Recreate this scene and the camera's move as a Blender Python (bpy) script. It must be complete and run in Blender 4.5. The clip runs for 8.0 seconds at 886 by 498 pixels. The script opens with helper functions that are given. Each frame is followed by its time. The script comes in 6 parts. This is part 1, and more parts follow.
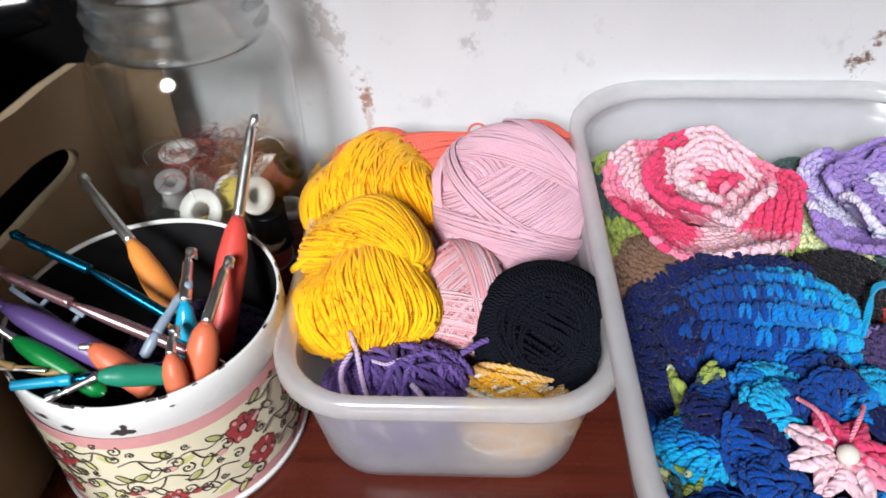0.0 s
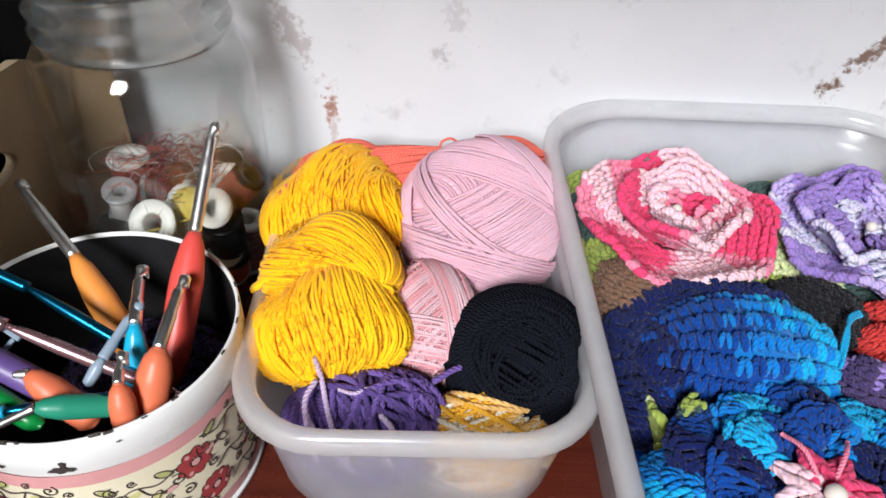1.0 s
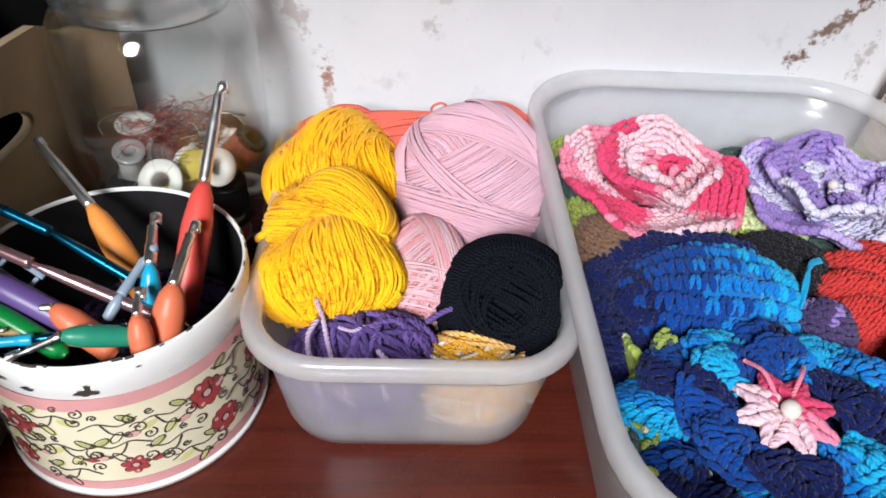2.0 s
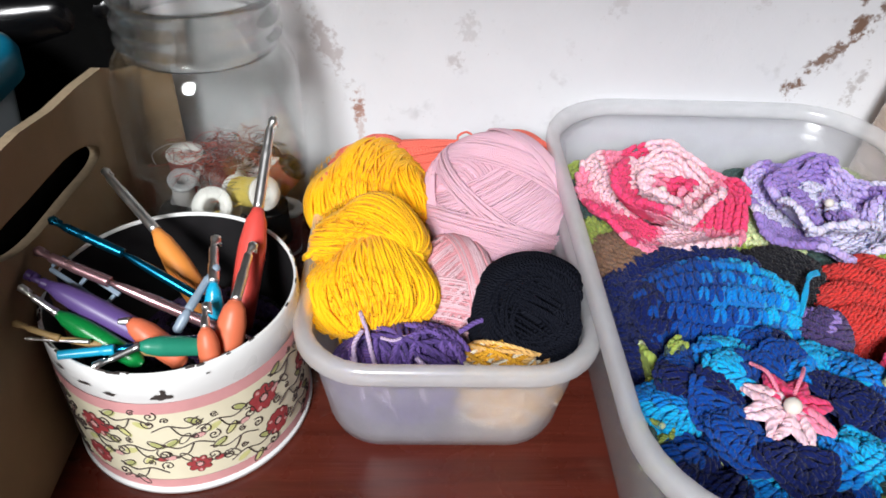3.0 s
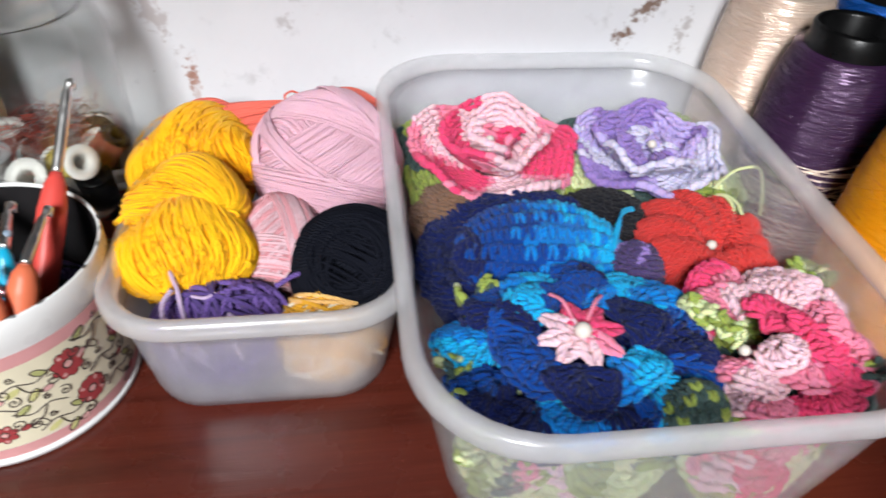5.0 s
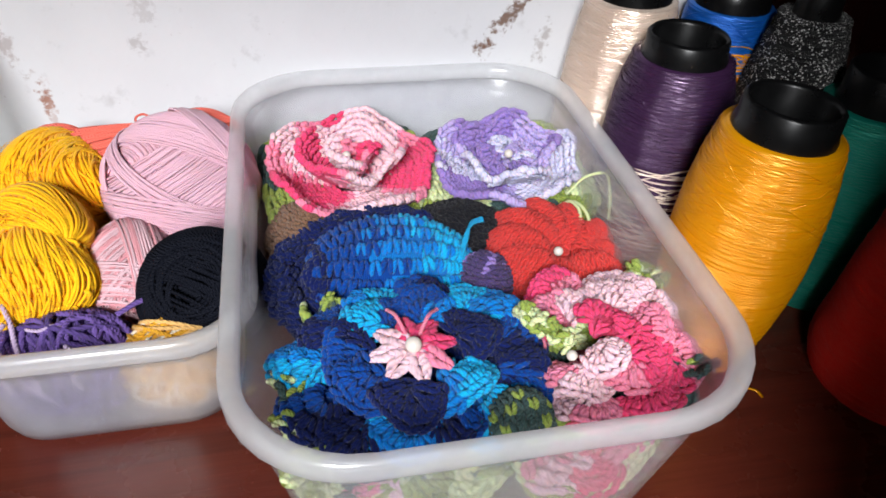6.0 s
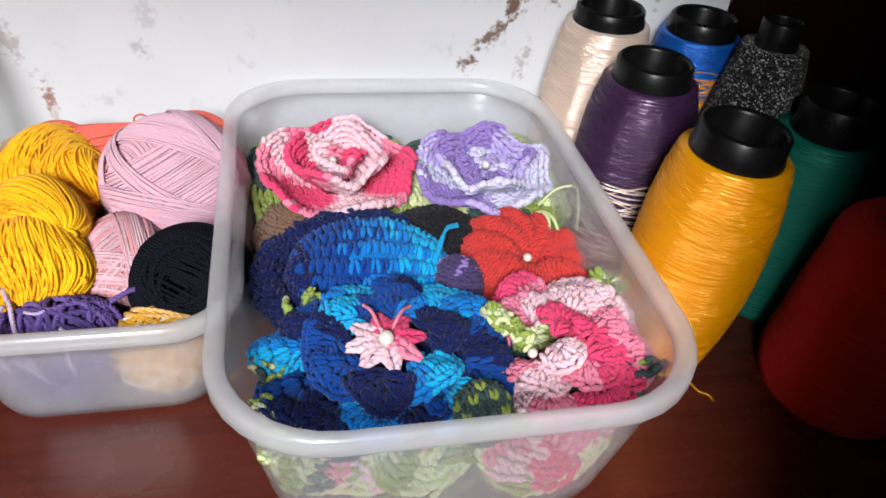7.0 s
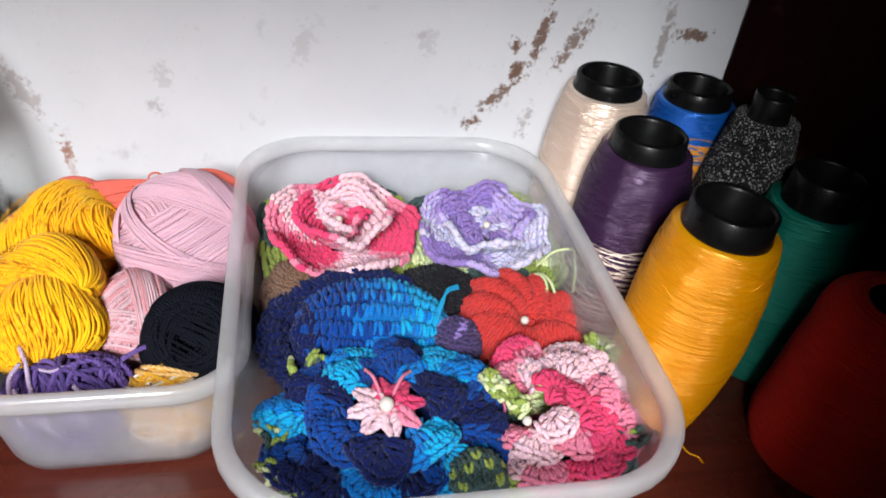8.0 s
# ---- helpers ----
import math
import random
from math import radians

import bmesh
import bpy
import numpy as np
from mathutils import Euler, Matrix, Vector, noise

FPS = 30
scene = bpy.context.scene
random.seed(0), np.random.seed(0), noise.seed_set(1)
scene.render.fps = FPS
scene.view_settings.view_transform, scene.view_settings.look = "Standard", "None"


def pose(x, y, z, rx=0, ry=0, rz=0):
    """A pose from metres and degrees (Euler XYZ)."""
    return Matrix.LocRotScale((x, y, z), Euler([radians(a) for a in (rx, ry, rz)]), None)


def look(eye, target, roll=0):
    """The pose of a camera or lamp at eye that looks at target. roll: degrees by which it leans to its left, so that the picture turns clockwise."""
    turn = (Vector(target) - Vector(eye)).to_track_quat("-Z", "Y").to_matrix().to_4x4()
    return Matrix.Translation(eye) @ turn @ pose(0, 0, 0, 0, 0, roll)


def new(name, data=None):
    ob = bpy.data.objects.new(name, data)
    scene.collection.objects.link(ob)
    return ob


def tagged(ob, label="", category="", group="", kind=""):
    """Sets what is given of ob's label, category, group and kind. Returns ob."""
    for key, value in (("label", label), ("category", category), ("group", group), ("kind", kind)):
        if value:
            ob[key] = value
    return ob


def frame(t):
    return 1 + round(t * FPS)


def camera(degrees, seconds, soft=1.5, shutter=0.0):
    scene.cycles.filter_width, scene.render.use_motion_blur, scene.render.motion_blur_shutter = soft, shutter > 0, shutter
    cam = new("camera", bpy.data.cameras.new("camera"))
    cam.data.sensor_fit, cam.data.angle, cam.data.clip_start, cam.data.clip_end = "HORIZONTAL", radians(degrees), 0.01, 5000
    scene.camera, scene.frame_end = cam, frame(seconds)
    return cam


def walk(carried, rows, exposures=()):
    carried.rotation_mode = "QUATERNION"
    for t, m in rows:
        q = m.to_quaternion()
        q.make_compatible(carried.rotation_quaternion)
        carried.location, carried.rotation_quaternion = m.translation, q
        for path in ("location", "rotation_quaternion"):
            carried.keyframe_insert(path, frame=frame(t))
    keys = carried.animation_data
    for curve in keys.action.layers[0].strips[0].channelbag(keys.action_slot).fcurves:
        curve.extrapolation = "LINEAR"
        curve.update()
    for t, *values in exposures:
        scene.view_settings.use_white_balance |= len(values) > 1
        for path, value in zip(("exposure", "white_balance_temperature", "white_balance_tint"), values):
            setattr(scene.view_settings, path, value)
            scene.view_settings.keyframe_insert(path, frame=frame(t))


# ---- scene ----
cam = camera(63.0, 8.0, 1.7, 0.3)
PATH = [
    (0, (0.013, 0.025, 0.342), (-0.059, 1.549, -0.952), -1.2),
    (0.5, (0.001, 0.045, 0.324), (0.025, 1.534, -1.011), 3.3),
    (1, (0.0, 0.044, 0.335), (0.073, 1.582, -0.941), 3.4),
    (1.5, (0.004, 0.03, 0.327), (0.107, 1.552, -0.965), 4.1),
    (3, (-0.019, -0.023, 0.356), (0.072, 1.545, -0.882), 3.0),
    (3.5, (-0.016, -0.021, 0.358), (0.048, 1.515, -0.921), 2.0),
    (4, (-0.012, -0.023, 0.349), (0.06, 1.513, -0.93), 0.7),
    (4.5, (-0.001, -0.027, 0.349), (0.089, 1.51, -0.928), 0.5),
    (5, (0.057, -0.044, 0.341), (0.29, 1.499, -0.91), 2.8),
    (6.5, (0.121, -0.06, 0.362), (0.509, 1.461, -0.878), 3.5),
    (7, (0.12, -0.079, 0.369), (0.517, 1.455, -0.852), 5.9),
    (7.5, (0.118, -0.082, 0.378), (0.506, 1.469, -0.824), 7.6),
    (8, (0.118, -0.075, 0.403), (0.513, 1.492, -0.776), 6.9),
]
walk(cam, [(t, look(eye, target, roll)) for t, eye, target, roll in PATH])

# ---- world and lights ----
world = bpy.data.worlds.new("room_air")
scene.world = world
world.use_nodes = True
wbg = world.node_tree.nodes["Background"]
wbg.inputs[0].default_value = (0.55, 0.6, 0.7, 1)
wbg.inputs[1].default_value = 0.03
scene.view_settings.exposure = -0.15

WINDOW = (-0.62, -2.18, 1.85)
win_data = bpy.data.lights.new("window_light", "AREA")
win_data.shape, win_data.size, win_data.size_y = "RECTANGLE", 0.72, 0.95
win_data.energy, win_data.color = 196.0, (0.955, 0.97, 0.99)
win_lamp = new("window_light", win_data)
win_lamp.matrix_world = look(WINDOW, (0.1, 0.3, 0.05))


# ---- materials ----
def material(name):
    m = bpy.data.materials.new(name)
    m.use_nodes = True
    nt = m.node_tree
    return m, nt, nt.nodes["Principled BSDF"]


def node(nt, kind, **values):
    n = nt.nodes.new(kind)
    for key, value in values.items():
        n.inputs[key].default_value = value
    return n


def mix_colour(nt, fac, a, b):
    n = nt.nodes.new("ShaderNodeMix")
    n.data_type = "RGBA"
    for socket, value in ((n.inputs[0], fac), (n.inputs[6], a), (n.inputs[7], b)):
        if isinstance(value, bpy.types.NodeSocket):
            nt.links.new(value, socket)
        elif isinstance(value, tuple):
            socket.default_value = (*value[:3], 1)
        else:
            socket.default_value = value
    return n.outputs[2]


def calc(nt, op, a, b=0.0, clamp=False):
    n = nt.nodes.new("ShaderNodeMath")
    n.operation, n.use_clamp = op, clamp
    for socket, value in ((n.inputs[0], a), (n.inputs[1], b)):
        if isinstance(value, bpy.types.NodeSocket):
            nt.links.new(value, socket)
        else:
            socket.default_value = value
    return n.outputs[0]


def ramp(nt, src, stops):
    n = nt.nodes.new("ShaderNodeValToRGB")
    el = n.color_ramp.elements
    el[0].position, el[0].color = stops[0][0], (*stops[0][1], 1)
    el[1].position, el[1].color = stops[-1][0], (*stops[-1][1], 1)
    for pos, col in stops[1:-1]:
        e = el.new(pos)
        e.color = (*col, 1)
    nt.links.new(src, n.inputs[0])
    return n.outputs[0]


def noise_of(nt, scale, detail=4.0, rough=0.55, coord="Object", stretch=None, distort=0.0):
    tc = nt.nodes.new("ShaderNodeTexCoord")
    src = tc.outputs[coord]
    if stretch:
        mp = nt.nodes.new("ShaderNodeMapping")
        mp.inputs["Scale"].default_value = stretch
        nt.links.new(src, mp.inputs[0])
        src = mp.outputs[0]
    n = node(nt, "ShaderNodeTexNoise", Scale=scale, Detail=detail, Roughness=rough, Distortion=distort)
    nt.links.new(src, n.inputs["Vector"])
    return n.outputs[0]


def bump(nt, bsdf, height, strength, distance):
    n = node(nt, "ShaderNodeBump", Strength=strength, Distance=distance)
    nt.links.new(height, n.inputs["Height"])
    nt.links.new(n.outputs[0], bsdf.inputs["Normal"])
    return n


def yarn(name, colour, dark=0.72, rough=0.8, plies=3, sheen=0.06, relief=0.0006, second=None, patch=25.0, glitter=0.0, shine=0.22, gap=None, glow=0.0, lustre=0.0):
    """Spun yarn: twisted plies along the strand, fuzz, slow drift of the dye."""
    m, nt, bsdf = material(name)
    uv = nt.nodes.new("ShaderNodeUVMap")
    wave = node(nt, "ShaderNodeTexWave", Scale=0.6283 * plies, Distortion=0.6, Detail=1.0)
    wave.bands_direction = "DIAGONAL"
    nt.links.new(uv.outputs[0], wave.inputs["Vector"])
    fuzz = noise_of(nt, 2200.0, 2.0)
    drift = noise_of(nt, patch, 2.0)
    low = gap or tuple(c * dark for c in colour)
    top = second if second else tuple(min(1.0, c * 1.12) for c in colour)
    base = mix_colour(nt, ramp(nt, drift, ((0.38, (0, 0, 0)), (0.62, (1, 1, 1)))), colour, top)
    # shade in the grooves between plies, painted as a mix towards low
    base = mix_colour(nt, calc(nt, "MULTIPLY", calc(nt, "SUBTRACT", 1.0, wave.outputs[1]), 0.42), base, low)
    base = mix_colour(nt, calc(nt, "MULTIPLY", fuzz, 0.2), base, low)
    nt.links.new(base, bsdf.inputs["Base Color"])
    bsdf.inputs["Roughness"].default_value = rough
    bsdf.inputs["Specular IOR Level"].default_value = shine
    bsdf.inputs["Metallic"].default_value = lustre
    bsdf.inputs["Sheen Weight"].default_value = sheen
    bsdf.inputs["Sheen Roughness"].default_value = 0.5
    height = calc(nt, "ADD", wave.outputs[1], calc(nt, "MULTIPLY", fuzz, 0.6))
    if glow:
        bsdf.inputs["Subsurface Weight"].default_value = glow
        bsdf.inputs["Subsurface Radius"].default_value = (1.0, 0.6, 0.35)
        bsdf.inputs["Subsurface Scale"].default_value = 0.003
    if relief:
        bump(nt, bsdf, height, 0.8, relief)
    if glitter:
        # metallic flecks at half strength; their pale colour paints in the sparkle
        v = node(nt, "ShaderNodeTexVoronoi", Scale=1100.0 if glitter > 0.1 else 3200.0)
        tc = nt.nodes.new("ShaderNodeTexCoord")
        nt.links.new(tc.outputs["Object"], v.inputs["Vector"])
        fleck = calc(nt, "GREATER_THAN", nt.nodes.new("ShaderNodeSeparateColor").outputs[0], 0.5)
        sep = [n for n in nt.nodes if n.bl_idname == "ShaderNodeSeparateColor"][0]
        nt.links.new(v.outputs["Color"], sep.inputs[0])
        fleck.node.inputs[1].default_value = 1.0 - glitter
        nt.links.new(calc(nt, "MULTIPLY", fleck, 0.5), bsdf.inputs["Metallic"])
        nt.links.new(mix_colour(nt, fleck, base, (0.92, 0.9, 0.88)), bsdf.inputs["Base Color"])
        nt.links.new(calc(nt, "SUBTRACT", rough, calc(nt, "MULTIPLY", fleck, rough - 0.16)), bsdf.inputs["Roughness"])
    return m


def plain(name, colour, rough=0.4, metal=0.0, grain=0.15, scale=180.0, relief=0.0, shine=0.4):
    m, nt, bsdf = material(name)
    bsdf.inputs["Specular IOR Level"].default_value = shine
    n = noise_of(nt, scale, 4.0)
    low = tuple(c * (1 - grain) for c in colour)
    top = tuple(min(1.0, c * (1 + grain)) for c in colour)
    nt.links.new(mix_colour(nt, n, low, top), bsdf.inputs["Base Color"])
    smear = noise_of(nt, scale * 0.3, 3.0)
    nt.links.new(calc(nt, "ADD", calc(nt, "MULTIPLY", smear, 0.25), max(0.02, rough - 0.12)), bsdf.inputs["Roughness"])
    bsdf.inputs["Metallic"].default_value = metal
    if relief:
        bump(nt, bsdf, n, 0.6, relief)
    return m


def edge_gloss(nt, least, most):
    """How much a clear surface mirrors: little face on, much at the edge."""
    lw = node(nt, "ShaderNodeLayerWeight", Blend=0.5)
    p = calc(nt, "POWER", lw.outputs["Facing"], 5.0)
    return calc(nt, "ADD", calc(nt, "MULTIPLY", p, most), least)


def frosted(name, clear=0.78, milk=0.19, rough=0.28, tint=(0.97, 0.98, 0.99)):
    """Translucent polypropylene: partly clear, partly frosted, partly milky."""
    m, nt, bsdf = material(name)
    nt.nodes.remove(bsdf)
    out = nt.nodes["Material Output"]
    t = node(nt, "ShaderNodeBsdfTransparent", Color=(*tint, 1))
    r = node(nt, "ShaderNodeBsdfRefraction", Color=(*tint, 1), Roughness=rough, IOR=1.12)
    d = node(nt, "ShaderNodeBsdfDiffuse", Color=(*tint, 1))
    s = node(nt, "ShaderNodeBsdfTranslucent", Color=(*tint, 1))
    g = node(nt, "ShaderNodeBsdfGlossy", Color=(1, 1, 1, 1), Roughness=0.22)
    smear = noise_of(nt, 60.0, 4.0)

    def blend(fac, a, b):
        n = nt.nodes.new("ShaderNodeMixShader")
        if isinstance(fac, float):
            n.inputs[0].default_value = fac
        else:
            nt.links.new(fac, n.inputs[0])
        nt.links.new(a, n.inputs[1])
        nt.links.new(b, n.inputs[2])
        return n.outputs[0]

    body = blend(0.5, d.outputs[0], s.outputs[0])
    see = blend(clear, r.outputs[0], t.outputs[0])
    both = blend(calc(nt, "ADD", calc(nt, "MULTIPLY", smear, 0.14), milk - 0.07), see, body)
    fr = edge_gloss(nt, 0.04, 0.35)
    bp = node(nt, "ShaderNodeBump", Strength=0.25, Distance=0.0006)
    nt.links.new(smear, bp.inputs["Height"])
    nt.links.new(bp.outputs[0], g.inputs["Normal"])
    nt.links.new(blend(fr, both, g.outputs[0]), out.inputs["Surface"])
    return m


def clear_glass(name, thick=0.1):
    m, nt, bsdf = material(name)
    nt.nodes.remove(bsdf)
    out = nt.nodes["Material Output"]
    t = node(nt, "ShaderNodeBsdfTransparent", Color=(0.96, 0.965, 0.96, 1))
    r = node(nt, "ShaderNodeBsdfGlass", Color=(0.96, 0.97, 0.96, 1), Roughness=0.0, IOR=1.45)
    g = node(nt, "ShaderNodeBsdfGlossy", Color=(1, 1, 1, 1), Roughness=0.015)
    a = nt.nodes.new("ShaderNodeMixShader")
    a.inputs[0].default_value = thick
    nt.links.new(t.outputs[0], a.inputs[1])
    nt.links.new(r.outputs[0], a.inputs[2])
    b = nt.nodes.new("ShaderNodeMixShader")
    nt.links.new(edge_gloss(nt, 0.03, 0.9), b.inputs[0])
    nt.links.new(a.outputs[0], b.inputs[1])
    nt.links.new(g.outputs[0], b.inputs[2])
    nt.links.new(b.outputs[0], out.inputs["Surface"])
    return m


def stained_wood(name, colour, rough=0.35, axis=0, shine=0.4):
    m, nt, bsdf = material(name)
    bsdf.inputs["Specular IOR Level"].default_value = shine
    st = [40.0, 40.0, 40.0]
    st[axis] = 2.5
    g1 = noise_of(nt, 1.0, 6.0, 0.65, stretch=tuple(st), distort=1.2)
    st2 = [400.0, 400.0, 400.0]
    st2[axis] = 14.0
    g2 = noise_of(nt, 1.0, 3.0, 0.6, stretch=tuple(st2))
    worn = noise_of(nt, 14.0, 5.0)
    c = ramp(nt, g1, ((0.3, tuple(x * 0.5 for x in colour)), (0.5, colour), (0.75, tuple(x * 1.3 for x in colour))))
    c = mix_colour(nt, calc(nt, "MULTIPLY", g2, 0.5), c, tuple(x * 0.4 for x in colour))
    c = mix_colour(nt, ramp(nt, worn, ((0.6, (0, 0, 0)), (0.78, (0.3, 0.3, 0.3)))), c, (0.15, 0.07, 0.05))
    dust = noise_of(nt, 520.0, 2.0, 0.5)
    c = mix_colour(nt, ramp(nt, dust, ((0.7, (0, 0, 0)), (0.78, (0.45, 0.45, 0.45)))), c, tuple(min(1.0, 0.04 + x * 2.5) for x in colour))
    nt.links.new(c, bsdf.inputs["Base Color"])
    nt.links.new(calc(nt, "ADD", calc(nt, "MULTIPLY", worn, 0.3), rough - 0.12), bsdf.inputs["Roughness"])
    bump(nt, bsdf, calc(nt, "ADD", g2, g1), 0.35, 0.0006)
    return m


def limewash(name):
    """White painted plaster with scuffs, pits, brown mould marks and a painted jar shadow (x, z, length, width, lean,
    strength).
    """
    m, nt, bsdf = material(name)
    geo = nt.nodes.new("ShaderNodeNewGeometry")
    sep = nt.nodes.new("ShaderNodeSeparateXYZ")
    nt.links.new(geo.outputs["Position"], sep.inputs[0])
    px, pz = sep.outputs[0], sep.outputs[2]
    broad = noise_of(nt, 5.0, 5.0, 0.6)
    mid = noise_of(nt, 38.0, 6.0, 0.65)
    fine = noise_of(nt, 190.0, 5.0, 0.7)
    speck = noise_of(nt, 330.0, 3.0, 0.6)
    c = mix_colour(nt, ramp(nt, broad, ((0.3, (0, 0, 0)), (0.75, (1, 1, 1)))), (0.70, 0.70, 0.72), (0.61, 0.61, 0.635))
    c = mix_colour(nt, ramp(nt, mid, ((0.6, (0, 0, 0)), (0.72, (0.5, 0.5, 0.5)))), c, (0.44, 0.43, 0.44))
    c = mix_colour(nt, ramp(nt, speck, ((0.7, (0, 0, 0)), (0.77, (0.6, 0.6, 0.6)))), c, (0.42, 0.38, 0.37))
    for x, z, length, width, lean, power, tone in MARKS:
        ca, sa = math.cos(radians(lean)), math.sin(radians(lean))
        dx, dz = calc(nt, "SUBTRACT", px, x), calc(nt, "SUBTRACT", pz, z)
        along = calc(nt, "ADD", calc(nt, "MULTIPLY", dx, sa / length), calc(nt, "MULTIPLY", dz, ca / length))
        side = calc(nt, "ADD", calc(nt, "MULTIPLY", dx, ca / width), calc(nt, "MULTIPLY", dz, -sa / width))
        d = calc(nt, "SQRT", calc(nt, "ADD", calc(nt, "MULTIPLY", along, along), calc(nt, "MULTIPLY", side, side)))
        near = calc(nt, "SUBTRACT", 1.0, d, clamp=True)
        rag = calc(nt, "ADD", near, calc(nt, "MULTIPLY", calc(nt, "SUBTRACT", calc(nt, "ADD", calc(nt, "MULTIPLY", mid, 0.7), calc(nt, "MULTIPLY", fine, 1.3)), 1.0), 2.3))
        fac = ramp(nt, rag, ((0.36, (0, 0, 0)), (0.75, (power, power, power))))
        fac = calc(nt, "MULTIPLY", fac, calc(nt, "GREATER_THAN", near, 0.002))
        c = mix_colour(nt, fac, c, tone)
    nt.links.new(c, bsdf.inputs["Base Color"])
    bsdf.inputs["Roughness"].default_value = 0.75
    height = calc(nt, "ADD", calc(nt, "MULTIPLY", mid, 1.0), calc(nt, "MULTIPLY", fine, 0.35))
    bump(nt, bsdf, height, 0.45, 0.002)
    return m


BROWN, GREY = (0.16, 0.09, 0.06), (0.3, 0.26, 0.25)
MARKS = [
    (-0.060, 0.100, 0.019, 0.007, 5, 0.9, (0.3, 0.12, 0.07)),
    (-0.058, 0.080, 0.024, 0.006, 0, 0.5, (0.45, 0.3, 0.26)),
    # grey streak: mostly the jar's shadow edge, painted into the wall colour
    (-0.082, 0.150, 0.050, 0.012, -28, 0.6, (0.33, 0.27, 0.26)),
    (0.268, 0.124, 0.013, 0.011, 40, 1.0, BROWN),
    (0.284, 0.148, 0.040, 0.010, 38, 0.95, BROWN),
    (0.301, 0.172, 0.014, 0.008, 30, 1.0, BROWN),
    (0.297, 0.196, 0.011, 0.010, 50, 1.0, BROWN),
    (0.318, 0.206, 0.055, 0.008, 10, 0.95, BROWN),
    (0.345, 0.196, 0.040, 0.011, 25, 0.85, BROWN),
    (0.316, 0.128, 0.028, 0.009, 8, 0.6, GREY),
    (0.425, 0.205, 0.070, 0.007, 2, 0.8, GREY),
    (0.452, 0.208, 0.009, 0.028, 0, 0.95, BROWN),
    (0.010, 0.137, 0.010, 0.010, 0, 0.45, GREY),
    (0.020, 0.160, 0.016, 0.014, 0, 0.3, GREY),
    (0.126, 0.190, 0.030, 0.012, 15, 0.25, GREY),
    (0.225, 0.195, 0.020, 0.010, 15, 0.25, GREY),
]
M_WALL = limewash("white_limewashed_plaster")
M_SHELF = stained_wood("red_stained_wood", (0.098, 0.018, 0.0105), 0.24, 0)
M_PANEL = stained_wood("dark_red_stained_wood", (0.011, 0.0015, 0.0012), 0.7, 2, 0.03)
M_ROOM = plain("room_paint", (0.085, 0.078, 0.07), 0.8, grain=0.08, scale=8.0)
M_FLOOR = plain("floor_cement", (0.1, 0.08, 0.07), 0.6, scale=10.0)
M_FROST = frosted("frosted_plastic", clear=0.86, milk=0.18, rough=0.25, tint=(0.98, 0.985, 1.0))
M_RIM = frosted("frosted_plastic_rim", clear=0.9, milk=0.4, rough=0.3, tint=(0.985, 0.99, 1.0))
M_FROST_CLEAR = frosted("clear_frosted_plastic", clear=0.75, milk=0.24, rough=0.3, tint=(0.965, 0.97, 1.0))
M_GLASS = clear_glass("jar_glass")
M_GLASS_NECK = clear_glass("thick_jar_glass", 0.6)
M_BLACKP = plain("black_plastic", (0.003, 0.003, 0.0032), 0.3, grain=0.3, scale=300, shine=0.22)
M_CARD = plain("cardboard", (0.25, 0.172, 0.098), 0.85, grain=0.14, scale=45.0, relief=0.0006)
M_CARD_EDGE = plain("cardboard_edge", (0.36, 0.27, 0.17), 0.9, grain=0.25, scale=260.0, relief=0.001)
M_ENAMEL = plain("white_enamel", (0.78, 0.78, 0.77), 0.3, grain=0.06, scale=60.0)
M_TIN_IN = plain("black_tin_inside", (0.012, 0.011, 0.012), 0.5, grain=0.4, scale=120.0)
M_CREAM = plain("cream_print", (0.72, 0.66, 0.49), 0.5, grain=0.1, scale=70.0)
M_BAND = plain("pink_print", (0.62, 0.3, 0.3), 0.5, grain=0.14, scale=90.0)
M_RUST = plain("chipped_metal", (0.045, 0.035, 0.032), 0.7, grain=0.5, scale=400.0)
M_STEEL = plain("hook_steel", (0.78, 0.77, 0.75), 0.36, 1.0, 0.1, 300.0)
M_PEARL = plain("pearl", (0.66, 0.6, 0.54), 0.24, 0.0, 0.03, 200.0)


